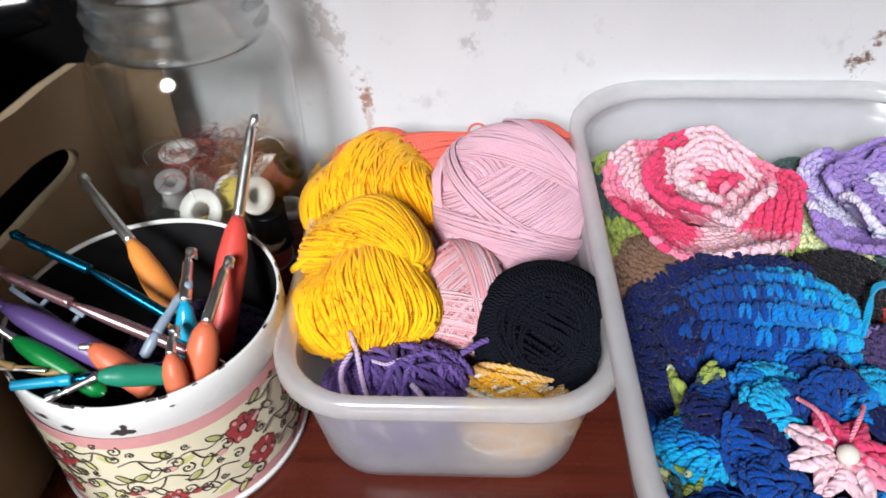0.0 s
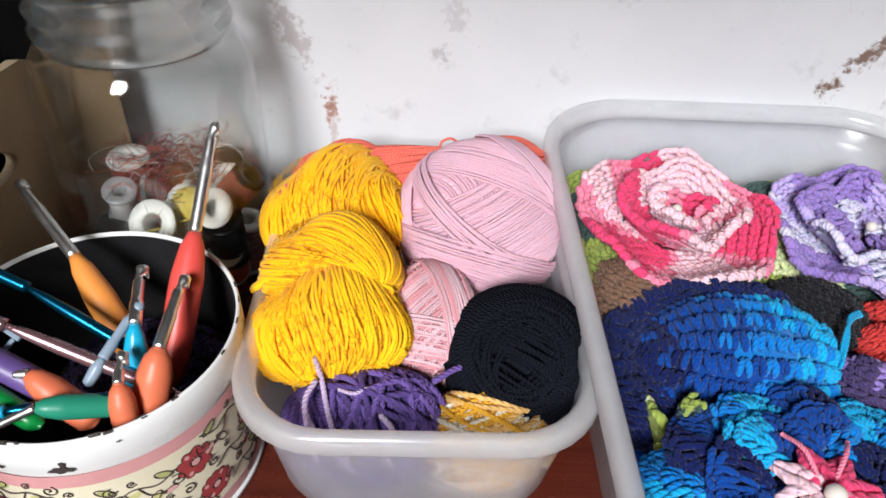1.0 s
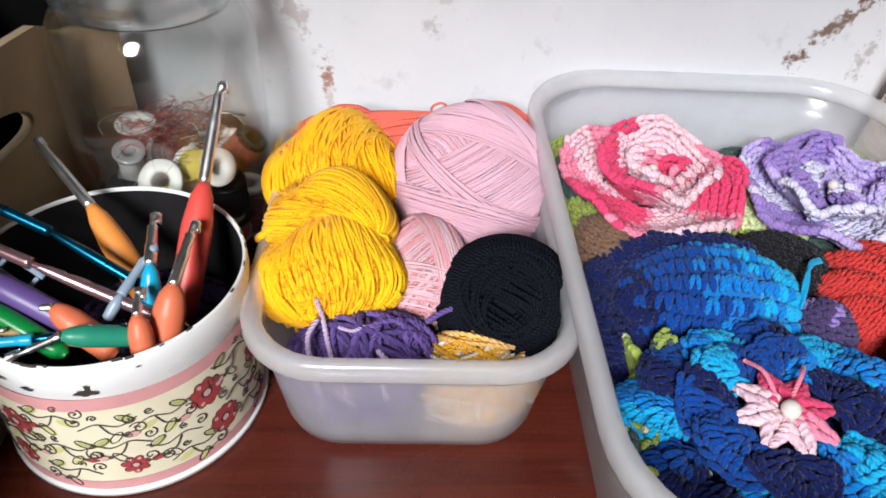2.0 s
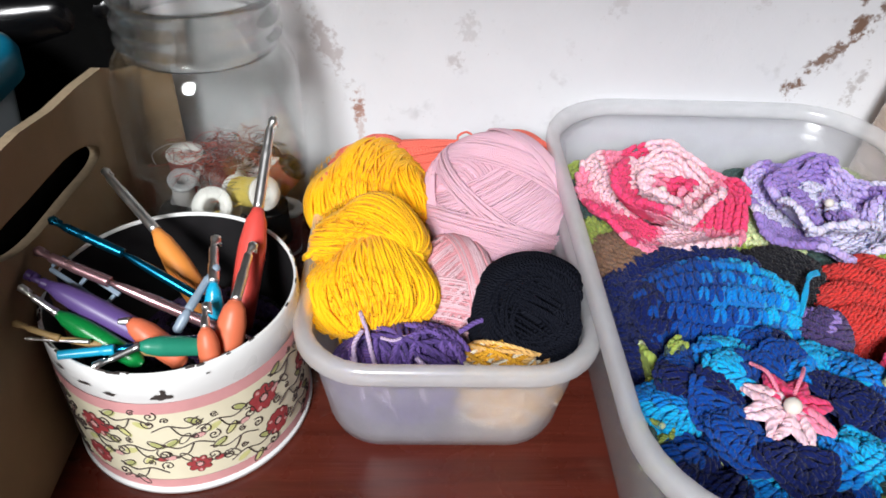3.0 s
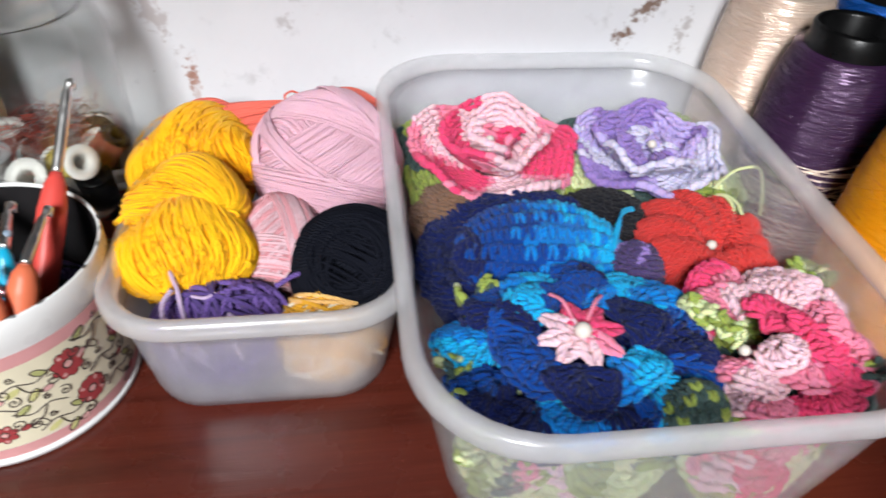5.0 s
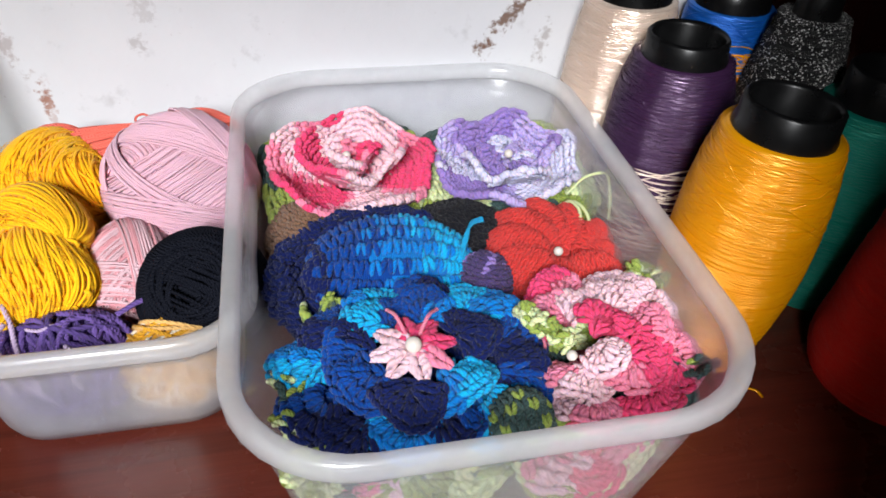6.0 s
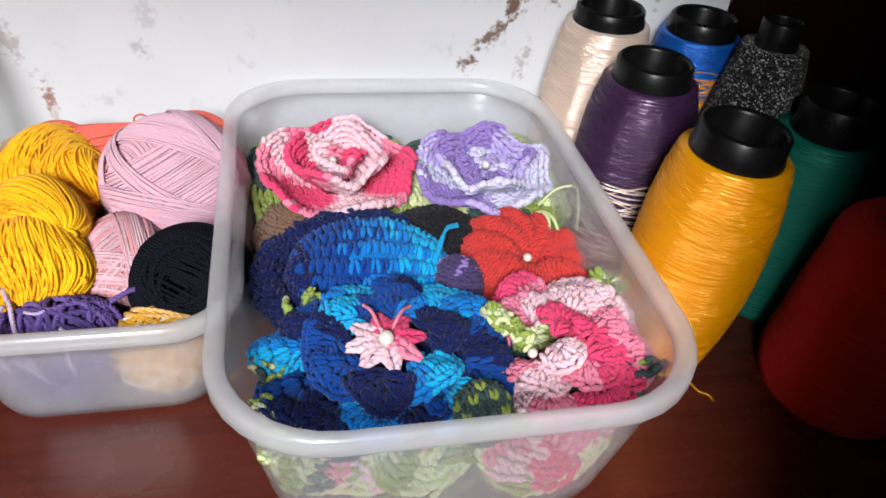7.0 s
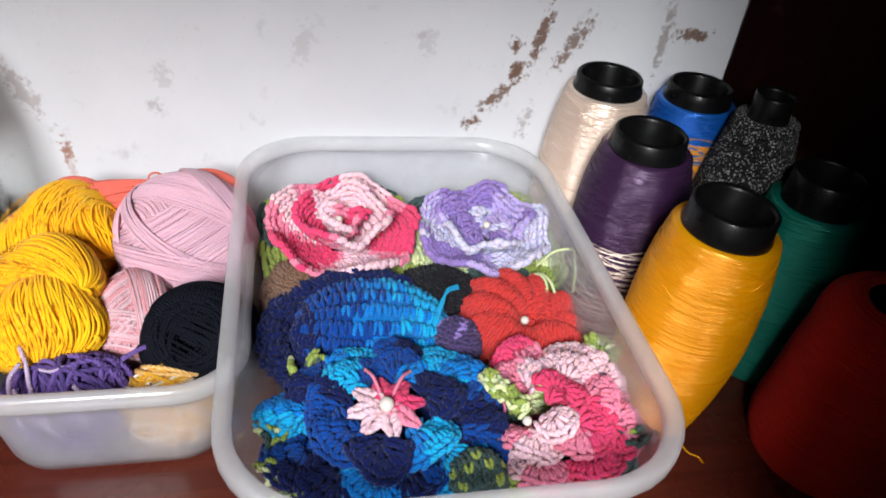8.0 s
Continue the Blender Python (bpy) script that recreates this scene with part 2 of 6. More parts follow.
# ---- mesh helpers ----
class Strands:
    """Gathers tubes, blobs and sheets into one mesh with strand coordinates and material slots."""

    def __init__(self):
        self.v, self.f, self.uv, self.mi, self.n = [], [], [], [], 0

    def grid(self, pts, uv, closed_u=False, closed_v=False, slot=0):
        """pts: (a, b, 3). Quads between rows; the seam repeats no vertex."""
        a, b = pts.shape[:2]
        idx = np.arange(a * b).reshape(a, b) + self.n
        i = np.concatenate([idx, idx[:1]]) if closed_u else idx
        i = np.concatenate([i, i[:, :1]], axis=1) if closed_v else i
        q = np.stack([i[:-1, :-1], i[1:, :-1], i[1:, 1:], i[:-1, 1:]], -1).reshape(-1, 4)
        ua, ub = (a + 1 if closed_u else a), (b + 1 if closed_v else b)
        uu, vv = np.meshgrid(np.linspace(0, uv[0], ua), np.linspace(0, uv[1], ub), indexing="ij")
        w = np.stack([uu, vv], -1)
        t = np.stack([w[:-1, :-1], w[1:, :-1], w[1:, 1:], w[:-1, 1:]], 2).reshape(-1, 2)
        self.v.append(pts.reshape(-1, 3))
        self.f.append(q)
        self.uv.append(t)
        self.mi.append(np.full(len(q), slot))
        self.n += a * b

    def tube(self, path, radius, sides=5, closed=False, slot=0, up=None):
        p = np.asarray(path, float)
        d = np.roll(p, -1, 0) - np.roll(p, 1, 0)
        if not closed:
            d[0], d[-1] = p[1] - p[0], p[-1] - p[-2]
        seg = np.linalg.norm(np.diff(p, axis=0), axis=1).sum()
        d /= np.maximum(np.linalg.norm(d, axis=1, keepdims=True), 1e-9)
        if up is None:
            mean = np.abs(d).mean(0)
            up = np.zeros(3)
            up[int(np.argmin(mean))] = 1.0
        up = np.broadcast_to(np.asarray(up, float), p.shape)
        n1 = np.cross(d, up)
        n1 /= np.maximum(np.linalg.norm(n1, axis=1, keepdims=True), 1e-9)
        n2 = np.cross(n1, d)
        ang = np.linspace(0, 2 * math.pi, sides, endpoint=False)
        rr = np.broadcast_to(np.asarray(radius, float), (len(p),))[:, None, None]
        ring = p[:, None] + rr * (n1[:, None] * np.cos(ang)[None, :, None] + n2[:, None] * np.sin(ang)[None, :, None])
        turns = max(1.0, seg / (2 * math.pi * float(np.mean(radius)) * 0.8))
        self.grid(ring, (round(turns), 1.0), closed_u=closed, closed_v=True, slot=slot)
        if not closed:
            base = self.n - len(p) * sides
            for first in (base, base + (len(p) - 1) * sides):
                c = p[0] if first == base else p[-1]
                self.v.append(c[None])
                k = np.arange(sides) + first
                self.f.append(np.stack([k, np.roll(k, -1), np.full(sides, self.n), np.full(sides, self.n)], -1))
                self.uv.append(np.zeros((sides * 4, 2)))
                self.mi.append(np.full(sides, slot))
                self.n += 1

    def stamp(self, tv, tf, tuv, frames, places, slots):
        """Copies of one small shape: frames (k,3,3) as rows x, y, z; places (k,3)."""
        k = len(places)
        if not k:
            return
        v = np.einsum("nj,kjc->knc", tv, frames) + places[:, None]
        self.v.append(v.reshape(-1, 3))
        off = (np.arange(k) * len(tv))[:, None, None] + self.n
        self.f.append((tf[None] + off).reshape(-1, 4))
        self.uv.append(np.tile(tuv, (k, 1)))
        self.mi.append(np.repeat(slots, len(tf)))
        self.n += k * len(tv)

    def mesh(self, name, mats):
        v, f = np.concatenate(self.v), np.concatenate(self.f)
        faces = [tuple(q[:3]) if q[2] == q[3] else tuple(q) for q in f.tolist()]
        me = bpy.data.meshes.new(name)
        me.from_pydata(v.tolist(), [], faces)
        for m in mats:
            me.materials.append(m)
        layer = me.uv_layers.new(name="strand")
        uv = np.concatenate(self.uv).reshape(-1, 4, 2)
        keep = np.ones(uv.shape[:2], bool)
        keep[:, 3] = f[:, 2] != f[:, 3]
        layer.data.foreach_set("uv", uv[keep].astype(np.float32).ravel())
        me.polygons.foreach_set("material_index", np.concatenate(self.mi).astype(np.int32))
        me.polygons.foreach_set("use_smooth", np.ones(len(faces), bool))
        me.update()
        return me


def part(name, geometry, mats, parent=None, label=""):
    mats = mats if isinstance(mats, (list, tuple)) else [mats]
    if isinstance(geometry, Strands):
        me = geometry.mesh(name, mats)
    else:
        me = bpy.data.meshes.new(name)
        bmesh.ops.recalc_face_normals(geometry, faces=geometry.faces)
        geometry.to_mesh(me)
        geometry.free()
        for m in mats:
            me.materials.append(m)
    ob = new(name, me)
    if parent is not None:
        ob.parent = parent
    if label:
        tagged(ob, label)
    if name in ("wound_thread", "wound_yarn"):
        tagged(ob, kind="stuff")
    return ob


def thing(name, m, label, category, group=""):
    ob = new(name)
    ob.empty_display_size = 0.02
    ob.matrix_basis = m
    return tagged(ob, label, category, group)


def box(x0, x1, y0, y1, z0, z1, bevel=0.0):
    bm = bmesh.new()
    bmesh.ops.create_cube(bm, size=1.0, matrix=Matrix.LocRotScale(((x0 + x1) / 2, (y0 + y1) / 2, (z0 + z1) / 2), None, (x1 - x0, y1 - y0, z1 - z0)))
    if bevel:
        bmesh.ops.bevel(bm, geom=bm.edges[:], offset=bevel, segments=2, affect="EDGES", profile=0.5)
    return bm


def setting(name, bm, mat, label=""):
    return tagged(part(name, bm, mat), label, kind="structure")


def lathe(profile, sides=64, loop=False):
    """A turned shape from (radius, height) pairs."""
    s = Strands()
    pr = np.array(profile, float)
    a = np.linspace(0, 2 * math.pi, sides, endpoint=False)
    pts = np.stack([pr[:, 0, None] * np.cos(a), pr[:, 0, None] * np.sin(a), np.repeat(pr[:, 1, None], sides, 1)], -1)
    s.grid(pts, (1, 1), closed_u=loop, closed_v=True)
    return s


def smooth_profile(points, n=40):
    p = np.array(points, float)
    t = np.concatenate([[0], np.cumsum(np.linalg.norm(np.diff(p, axis=0), axis=1))])
    m = np.gradient(p, t, axis=0)
    q = np.linspace(0, t[-1], n)
    k = np.clip(np.searchsorted(t, q, side="right") - 1, 0, len(t) - 2)
    h = (t[k + 1] - t[k])[:, None]
    u = ((q - t[k]) / (t[k + 1] - t[k]))[:, None]
    return (2 * u**3 - 3 * u**2 + 1) * p[k] + (u**3 - 2 * u**2 + u) * h * m[k] + (-2 * u**3 + 3 * u**2) * p[k + 1] + (u**3 - u**2) * h * m[k + 1]


def along(points, n=24):
    """A smooth path through a few points."""
    return smooth_profile(points, n)


# ---- room and cupboard ----
WALL_Y = 0.475
setting("wall_north", box(-1.9, 1.9, WALL_Y, WALL_Y + 0.15, -0.9, 2.6), M_WALL, "white limewashed plaster wall with brown mould marks and a painted jar shadow")
setting("wall_west", box(-1.9, -1.75, -2.3, WALL_Y, -0.9, 2.6), M_ROOM)
setting("wall_east", box(1.75, 1.9, -2.3, WALL_Y, -0.9, 2.6), M_ROOM)
wall_south = tagged(new("wall_south"), kind="structure")
for sx0, sx1, sz0, sz1 in ((-1.75, -1.0, -0.9, 2.6), (-0.24, 1.75, -0.9, 2.6), (-1.0, -0.24, -0.9, 1.35), (-1.0, -0.24, 2.35, 2.6)):
    part("wall_piece", box(sx0, sx1, -2.3, -2.2, sz0, sz1), M_ROOM, wall_south)
setting("floor", box(-1.9, 1.9, -2.3, WALL_Y, -1.0, -0.9), M_FLOOR)
setting("ceiling", box(-1.9, 1.9, -2.3, WALL_Y + 0.15, 2.6, 2.7), M_ROOM)

shelf = thing("cupboard", pose(0, 0, 0), "red-brown stained wooden cupboard standing against the wall", "cupboard")
part("shelf_board", box(-0.75, 0.66, -0.04, WALL_Y - 0.001, -0.022, 0.0, 0.0015), M_SHELF, shelf)
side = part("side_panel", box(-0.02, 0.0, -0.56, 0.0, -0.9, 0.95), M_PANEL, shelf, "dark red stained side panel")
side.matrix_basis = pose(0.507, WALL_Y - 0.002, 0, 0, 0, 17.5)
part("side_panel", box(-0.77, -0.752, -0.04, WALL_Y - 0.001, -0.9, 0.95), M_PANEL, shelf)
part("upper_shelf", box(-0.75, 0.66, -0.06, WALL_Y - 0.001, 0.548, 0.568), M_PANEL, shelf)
# added leaf, never in view: blocks the window light from the right corner
part("door", box(0.253, 0.72, -0.13, -0.11, -0.02, 0.95), M_PANEL, shelf, "unseen dark wooden door leaf added to shade the yarn cones")


# ---- plastic boxes ----
def rounded_rect(hx, hy, r, per=8):
    pts = []
    for cx, cy, a0 in ((hx - r, hy - r, 0), (-hx + r, hy - r, 90), (-hx + r, -hy + r, 180), (hx - r, -hy + r, 270)):
        for k in range(per + 1):
            a = radians(a0 + 90 * k / per)
            pts.append((cx + r * math.cos(a), cy + r * math.sin(a)))
    return np.array(pts)


def plastic_box(x0, x1, y0, y1, height, taper, radius, label, wall_mat):
    """A food box: thin tapered walls with a rounded foot, and a rolled rim."""
    cx, cy, hx, hy = (x0 + x1) / 2, (y0 + y1) / 2, (x1 - x0) / 2, (y1 - y0) / 2
    ob = thing("plastic_box", pose(cx, cy, 0), label, "box")
    flange = 0.0065
    rows = []

    def ring(inset, z, extra=0.0):
        p = rounded_rect(hx - inset, hy - inset, max(0.008, radius - inset * 0.6 - extra))
        rows.append(np.column_stack([p, np.full(len(p), z)]))

    for inset, z in ((taper + flange + 0.03, 0.0006), (taper + flange + 0.008, 0.0006), (taper + flange + 0.002, 0.003), (taper + flange, 0.010)):
        ring(inset, z)
    for k in range(1, 9):
        ring(flange + taper * (1 - k / 8) ** 1.1, 0.012 + (height - 0.022) * k / 8)
    for inset, z in ((flange + 0.0016, height - 0.012), (flange + 0.0024, height - 0.02)):
        ring(inset, z)
    for k in range(7, -1, -1):
        ring(flange + 0.0016 + taper * (1 - k / 8) ** 1.1, 0.0135 + (height - 0.0235) * k / 8)
    for inset, z in ((taper + flange + 0.004, 0.005), (taper + flange + 0.010, 0.0022), (taper + flange + 0.03, 0.0022)):
        ring(inset, z)
    s = Strands()
    s.grid(np.array(rows)[::-1], (1, 1), closed_v=True)
    for z in (0.0006, 0.0022):
        p = rounded_rect(hx - taper - flange - 0.03, hy - taper - flange - 0.03, max(0.008, radius - (taper + flange + 0.03) * 0.6))
        c = np.column_stack([p, np.full(len(p), z)])
        s.grid(np.stack([c, c * (0.02, 0.02, 1)]), (1, 1), closed_v=True)
    part("body", s, wall_mat, ob)
    rim, rows = Strands(), []
    for inset, z in ((flange + 0.0018, height - 0.0105), (0.001, height - 0.012), (0.0, height - 0.010), (0.0, height - 0.003), (0.0012, height - 0.0006), (0.003, height), (flange, height - 0.0008), (flange + 0.002, height - 0.004), (flange + 0.0026, height - 0.0095)):
        ring(inset, z)
    rim.grid(np.array(rows)[::-1], (1, 1), closed_u=True, closed_v=True)
    part("rim", rim, M_RIM, ob, "milky rolled plastic rim")
    return ob


SMALL = (-0.0815, 0.0875, 0.2215, 0.438)
BIG = (0.0738, 0.3240, 0.1130, 0.4700)
small_box = plastic_box(*SMALL, 0.084, 0.0085, 0.042, "low translucent plastic box filled with yarn balls", M_FROST_CLEAR)
big_box = plastic_box(*BIG, 0.115, 0.017, 0.06, "large translucent plastic box filled with crocheted flowers", M_FROST)


# ---- tin ----
TIN = (-0.147, 0.2755)
tin = thing("tin", pose(*TIN, 0), "round white tin with a floral paper band and chipped rim", "tin")
R = 0.067
part("wall", lathe([(0.0, 0.0005), (R - 0.003, 0.0005), (R + 0.0012, 0.001), (R + 0.0012, 0.0045), (R - 0.0004, 0.005), (R - 0.0006, 0.0765), (R, 0.078), (R - 0.0003, 0.0865), (R - 0.0006, 0.0935), (R - 0.0016, 0.0946), (R - 0.0025, 0.0938), (R - 0.0027, 0.0925)], 96), M_ENAMEL, tin)
part("lining", lathe([(R - 0.0027, 0.0925), (R - 0.0028, 0.06), (R - 0.003, 0.003), (0.0, 0.002)], 96), M_TIN_IN, tin, "black inside of the tin")
part("paper_band", lathe([(R, 0.0125), (R, 0.0665)], 96), M_CREAM, tin, "cream paper band with printed flowers")
part("stripe", lathe([(R + 0.0001, 0.0055), (R + 0.0002, 0.0125)], 96), M_BAND, tin, "dusty pink printed stripe")
part("stripe", lathe([(R + 0.0002, 0.0665), (R + 0.0001, 0.0745)], 96), M_BAND, tin, "dusty pink printed stripe")

# ---- glass jar ----
JAR = (-0.1495, 0.4085)
jar = thing("glass_jar", pose(*JAR, 0), "large clear glass jar with thread spools inside", "jar")
outer = [(0.0, 0.001), (0.047, 0.001), (0.056, 0.004), (0.0578, 0.012), (0.0583, 0.03), (0.0583, 0.138), (0.058, 0.15), (0.0562, 0.162), (0.0515, 0.171), (0.0482, 0.175)]
neck = [(0.0475, 0.178), (0.0497, 0.180), (0.0499, 0.183), (0.0475, 0.1855), (0.0475, 0.189), (0.0495, 0.191), (0.0497, 0.194), (0.0475, 0.1965), (0.0475, 0.203), (0.0488, 0.206), (0.0465, 0.2085), (0.0448, 0.206), (0.0444, 0.18)]
inner = [(0.0452, 0.175), (0.0485, 0.17), (0.0535, 0.160), (0.0552, 0.149), (0.0556, 0.138), (0.0556, 0.03), (0.0545, 0.013), (0.052, 0.006), (0.0, 0.005)]
part("jar_body", lathe((smooth_profile(outer, 44).tolist() + smooth_profile(inner, 36).tolist())[::-1], 72), M_GLASS, jar)
part("neck", lathe([(0.0478, 0.1752), *neck, (0.0452, 0.1752)][::-1], 72, loop=True), M_GLASS_NECK, jar, "ribbed screw neck without a lid")


# ---- yarn cones ----
def yarn_cone(x, y, lean, tube_r, tube_top, profile, mat, label, thread=0.00048, pitch=0.0011, low=0.0, low_mats=(), cross=70):
    """A hollow tube with thread wound on it in slightly tilted turns. lean: degrees about x and y."""
    ob = thing("yarn_cone", pose(x, y, 0.0, *lean), label, "yarn cone", "yarn cones in the corner")
    ztop = profile[-1][1]
    pr = smooth_profile(profile, 60)
    if tube_top:
        part("tube", lathe([(tube_r * 0.86, 0.003), (tube_r * 0.86, tube_top - 0.003), (tube_r * 0.93, tube_top), (tube_r, tube_top - 0.002), (tube_r * 1.01, ztop + 0.006), (tube_r * 1.06, ztop + 0.002), (tube_r * 1.06, ztop - 0.01), (tube_r * 1.02, 0.003)], 56, loop=True), M_BLACKP, ob, "black plastic tube")
    else:
        part("tube", lathe([(tube_r * 0.86, 0.003), (tube_r * 0.86, ztop - 0.004), (tube_r * 0.93, ztop - 0.001), (tube_r, ztop - 0.003), (tube_r * 1.02, 0.003)], 56, loop=True), M_BLACKP, ob, "dark hollow tube")
    core = Strands()
    core.grid(np.array(lathe([(profile[-1][0] * 0.55, 0.004), (pr[0, 0] - 0.002, 0.001)] + [(r - thread * 0.6, z) for r, z in pr] + [(tube_r * 0.9, ztop)], 56).v[0]).reshape(-1, 56, 3), (60, 1), closed_v=True)
    turns = int((ztop - pr[0, 1]) / pitch)
    rng = random.Random(int(x * 1000) + 7)
    flecks = np.random.default_rng(int(x * 1000) + 5)
    a = np.linspace(0, 2 * math.pi, 72, endpoint=False)
    for k in range(turns):
        z = pr[0, 1] + (ztop - pr[0, 1]) * (k + 0.5) / turns
        tilt, ph = rng.uniform(-0.0028, 0.0028), rng.uniform(0, 6.28)
        zz = np.clip(z + tilt * np.sin(a + ph), pr[0, 1] + 0.0005, ztop - 0.0004)
        rr = np.interp(zz, pr[:, 1], pr[:, 0]) + rng.uniform(-0.0003, 0.0003) + flecks.normal(0, 0.00009, 72)
        core.tube(np.stack([rr * np.cos(a), rr * np.sin(a), zz], -1), thread, 4, True, slot=1 + rng.randrange(len(low_mats)) if z < low else 0, up=(0, 0, 1))
    for k in range(cross):
        span, z0, ph = rng.uniform(0.002, 0.013), rng.uniform(pr[0, 1] + 0.01, ztop - 0.01), rng.uniform(0, 6.28)
        zz = np.clip(z0 + span * np.sin((1 + k % 2) * a + ph), pr[0, 1] + 0.001, ztop - 0.0005)
        rr = np.interp(zz, pr[:, 1], pr[:, 0]) + thread * rng.uniform(0.3, 1.0) + flecks.normal(0, 0.00009, 72)
        core.tube(np.stack([rr * np.cos(a), rr * np.sin(a), zz], -1), thread, 4, True, slot=1 + k % len(low_mats) if z0 < low else 0, up=(0, 0, 1))
    part("wound_yarn", core, [mat, *low_mats], ob)
    return ob


Y_CREAM = yarn("cream_silk_thread", (0.86, 0.7, 0.58), 0.85, 0.2, sheen=0.0, shine=1.0, relief=0.0001, lustre=0.55)
Y_PURPLE = yarn("purple_silk_thread", (0.066, 0.024, 0.08), 0.5, 0.22, sheen=0.0, shine=1.0, relief=0.0001, lustre=0.5)
Y_BLUE = yarn("blue_silk_thread", (0.01, 0.15, 0.6), 0.6, 0.3, sheen=0.0, shine=0.9, relief=0.0001, lustre=0.55)
Y_GOLD = yarn("golden_yellow_thread", (0.84, 0.35, 0.001), 0.75, 0.27, sheen=0.0, shine=0.8, relief=0.0001, lustre=0.35)
Y_GREEN = yarn("green_thread", (0.003, 0.24, 0.17), 0.5, 0.34, sheen=0.0, shine=0.8, relief=0.0001, lustre=0.55)
Y_RED = yarn("red_thread", (0.75, 0.018, 0.008), 0.8, 0.65)
Y_LUREX = yarn("black_lurex_thread", (0.005, 0.0045, 0.005), 0.7, 0.6, glitter=0.11, shine=0.08)

yarn_cone(0.364, 0.431, (0, 0), 0.0262, 0.191, [(0.044, 0.0), (0.045, 0.02), (0.042, 0.11), (0.036, 0.158), (0.0315, 0.178)], Y_CREAM, "cream silk yarn cone on a black tube by the wall")
yarn_cone(0.369, 0.354, (0, 0), 0.0264, 0.181, [(0.043, 0.0), (0.0435, 0.03), (0.042, 0.10), (0.037, 0.148), (0.0325, 0.166)], Y_PURPLE, "dark purple silk yarn cone, white-flecked at the foot", low=0.1, low_mats=(Y_PURPLE, Y_CREAM))
yarn_cone(0.445, 0.431, (0, 0), 0.0262, 0.184, [(0.038, 0.0), (0.038, 0.03), (0.037, 0.11), (0.0315, 0.170)], Y_BLUE, "bright blue silk yarn cone with an orange lower part", low=0.142, low_mats=(Y_GOLD,))
yarn_cone(0.3745, 0.256, (0, 2.4), 0.0272, 0.183, [(0.030, 0.0), (0.0345, 0.02), (0.0405, 0.06), (0.0415, 0.10), (0.0382, 0.140), (0.0338, 0.164)], Y_GOLD, "golden yellow yarn cone with a loose end")
yarn_cone(0.471, 0.372, (0, 0), 0.0148, 0.203, [(0.040, 0.0), (0.040, 0.06), (0.034, 0.13), (0.0235, 0.183)], Y_LUREX, "black glittering yarn cone in the corner")
yarn_cone(0.490, 0.308, (0, 0), 0.026, 0.172, [(0.042, 0.0), (0.043, 0.03), (0.041, 0.10), (0.034, 0.147)], Y_GREEN, "emerald green yarn cone on a black tube")
yarn_cone(0.489, 0.2065, (0, 0), 0.024, 0.0, [(0.049, 0.0), (0.0525, 0.010), (0.051, 0.05), (0.046, 0.10), (0.040, 0.132), (0.035, 0.137)], Y_RED, "large red yarn cone with a hollow core", thread=0.00048)


# ---- yarn in the small box ----
def turn_to(direction, spin=0.0):
    """Rows x, y, z of a frame whose z points along direction."""
    z = np.array(direction, float)
    z /= np.linalg.norm(z)
    x = np.cross((0.0, 1.0, 0.0) if abs(z[1]) < 0.9 else (1.0, 0.0, 0.0), z)
    x /= np.linalg.norm(x)
    y = np.cross(z, x)
    c, s = math.cos(spin), math.sin(spin)
    return np.stack([c * x + s * y, -s * x + c * y, z])


def core_ball(s, radii, k=0.965, slot=0):
    th, ph = np.linspace(0.02, math.pi - 0.02, 22), np.linspace(0, 2 * math.pi, 36, endpoint=False)
    p = np.stack([np.sin(th)[:, None] * np.cos(ph), np.sin(th)[:, None] * np.sin(ph), np.repeat(np.cos(th)[:, None], 36, 1)], -1)
    s.grid(p * np.array(radii) * k, (12, 12), closed_v=True, slot=slot)


def turns(s, radii, axis, lo, hi, count, r, lift, rng, wob=0.01, seg=56, slots=(0,), dip=0.0):
    """Parallel turns of thread round an ellipsoid; axis: normal of their planes, lo..hi: their offsets along it."""
    f = turn_to(axis)
    ang = np.linspace(0, 2 * math.pi, seg, endpoint=False)
    for k in range(count):
        d = lo + (hi - lo) * (k + rng.uniform(-0.25, 0.25)) / max(1, count - 1)
        d = max(-0.985, min(0.985, d))
        ft = f + np.array([rng.uniform(-wob, wob) for _ in range(9)]).reshape(3, 3)
        q = math.sqrt(1 - d * d)
        p = q * np.cos(ang)[:, None] * ft[0] + q * np.sin(ang)[:, None] * ft[1] + d * ft[2]
        p /= np.linalg.norm(p, axis=1, keepdims=True)
        sink = 1.0 - dip * max(0.0, (abs(d) - 0.86) / 0.14)
        pts = p * np.array(radii) * sink * (1.0 + (lift + rng.uniform(-0.3, 0.6) * r) / float(np.mean(radii)))
        s.tube(pts, r, 4, True, slot=rng.choice(slots), up=p)


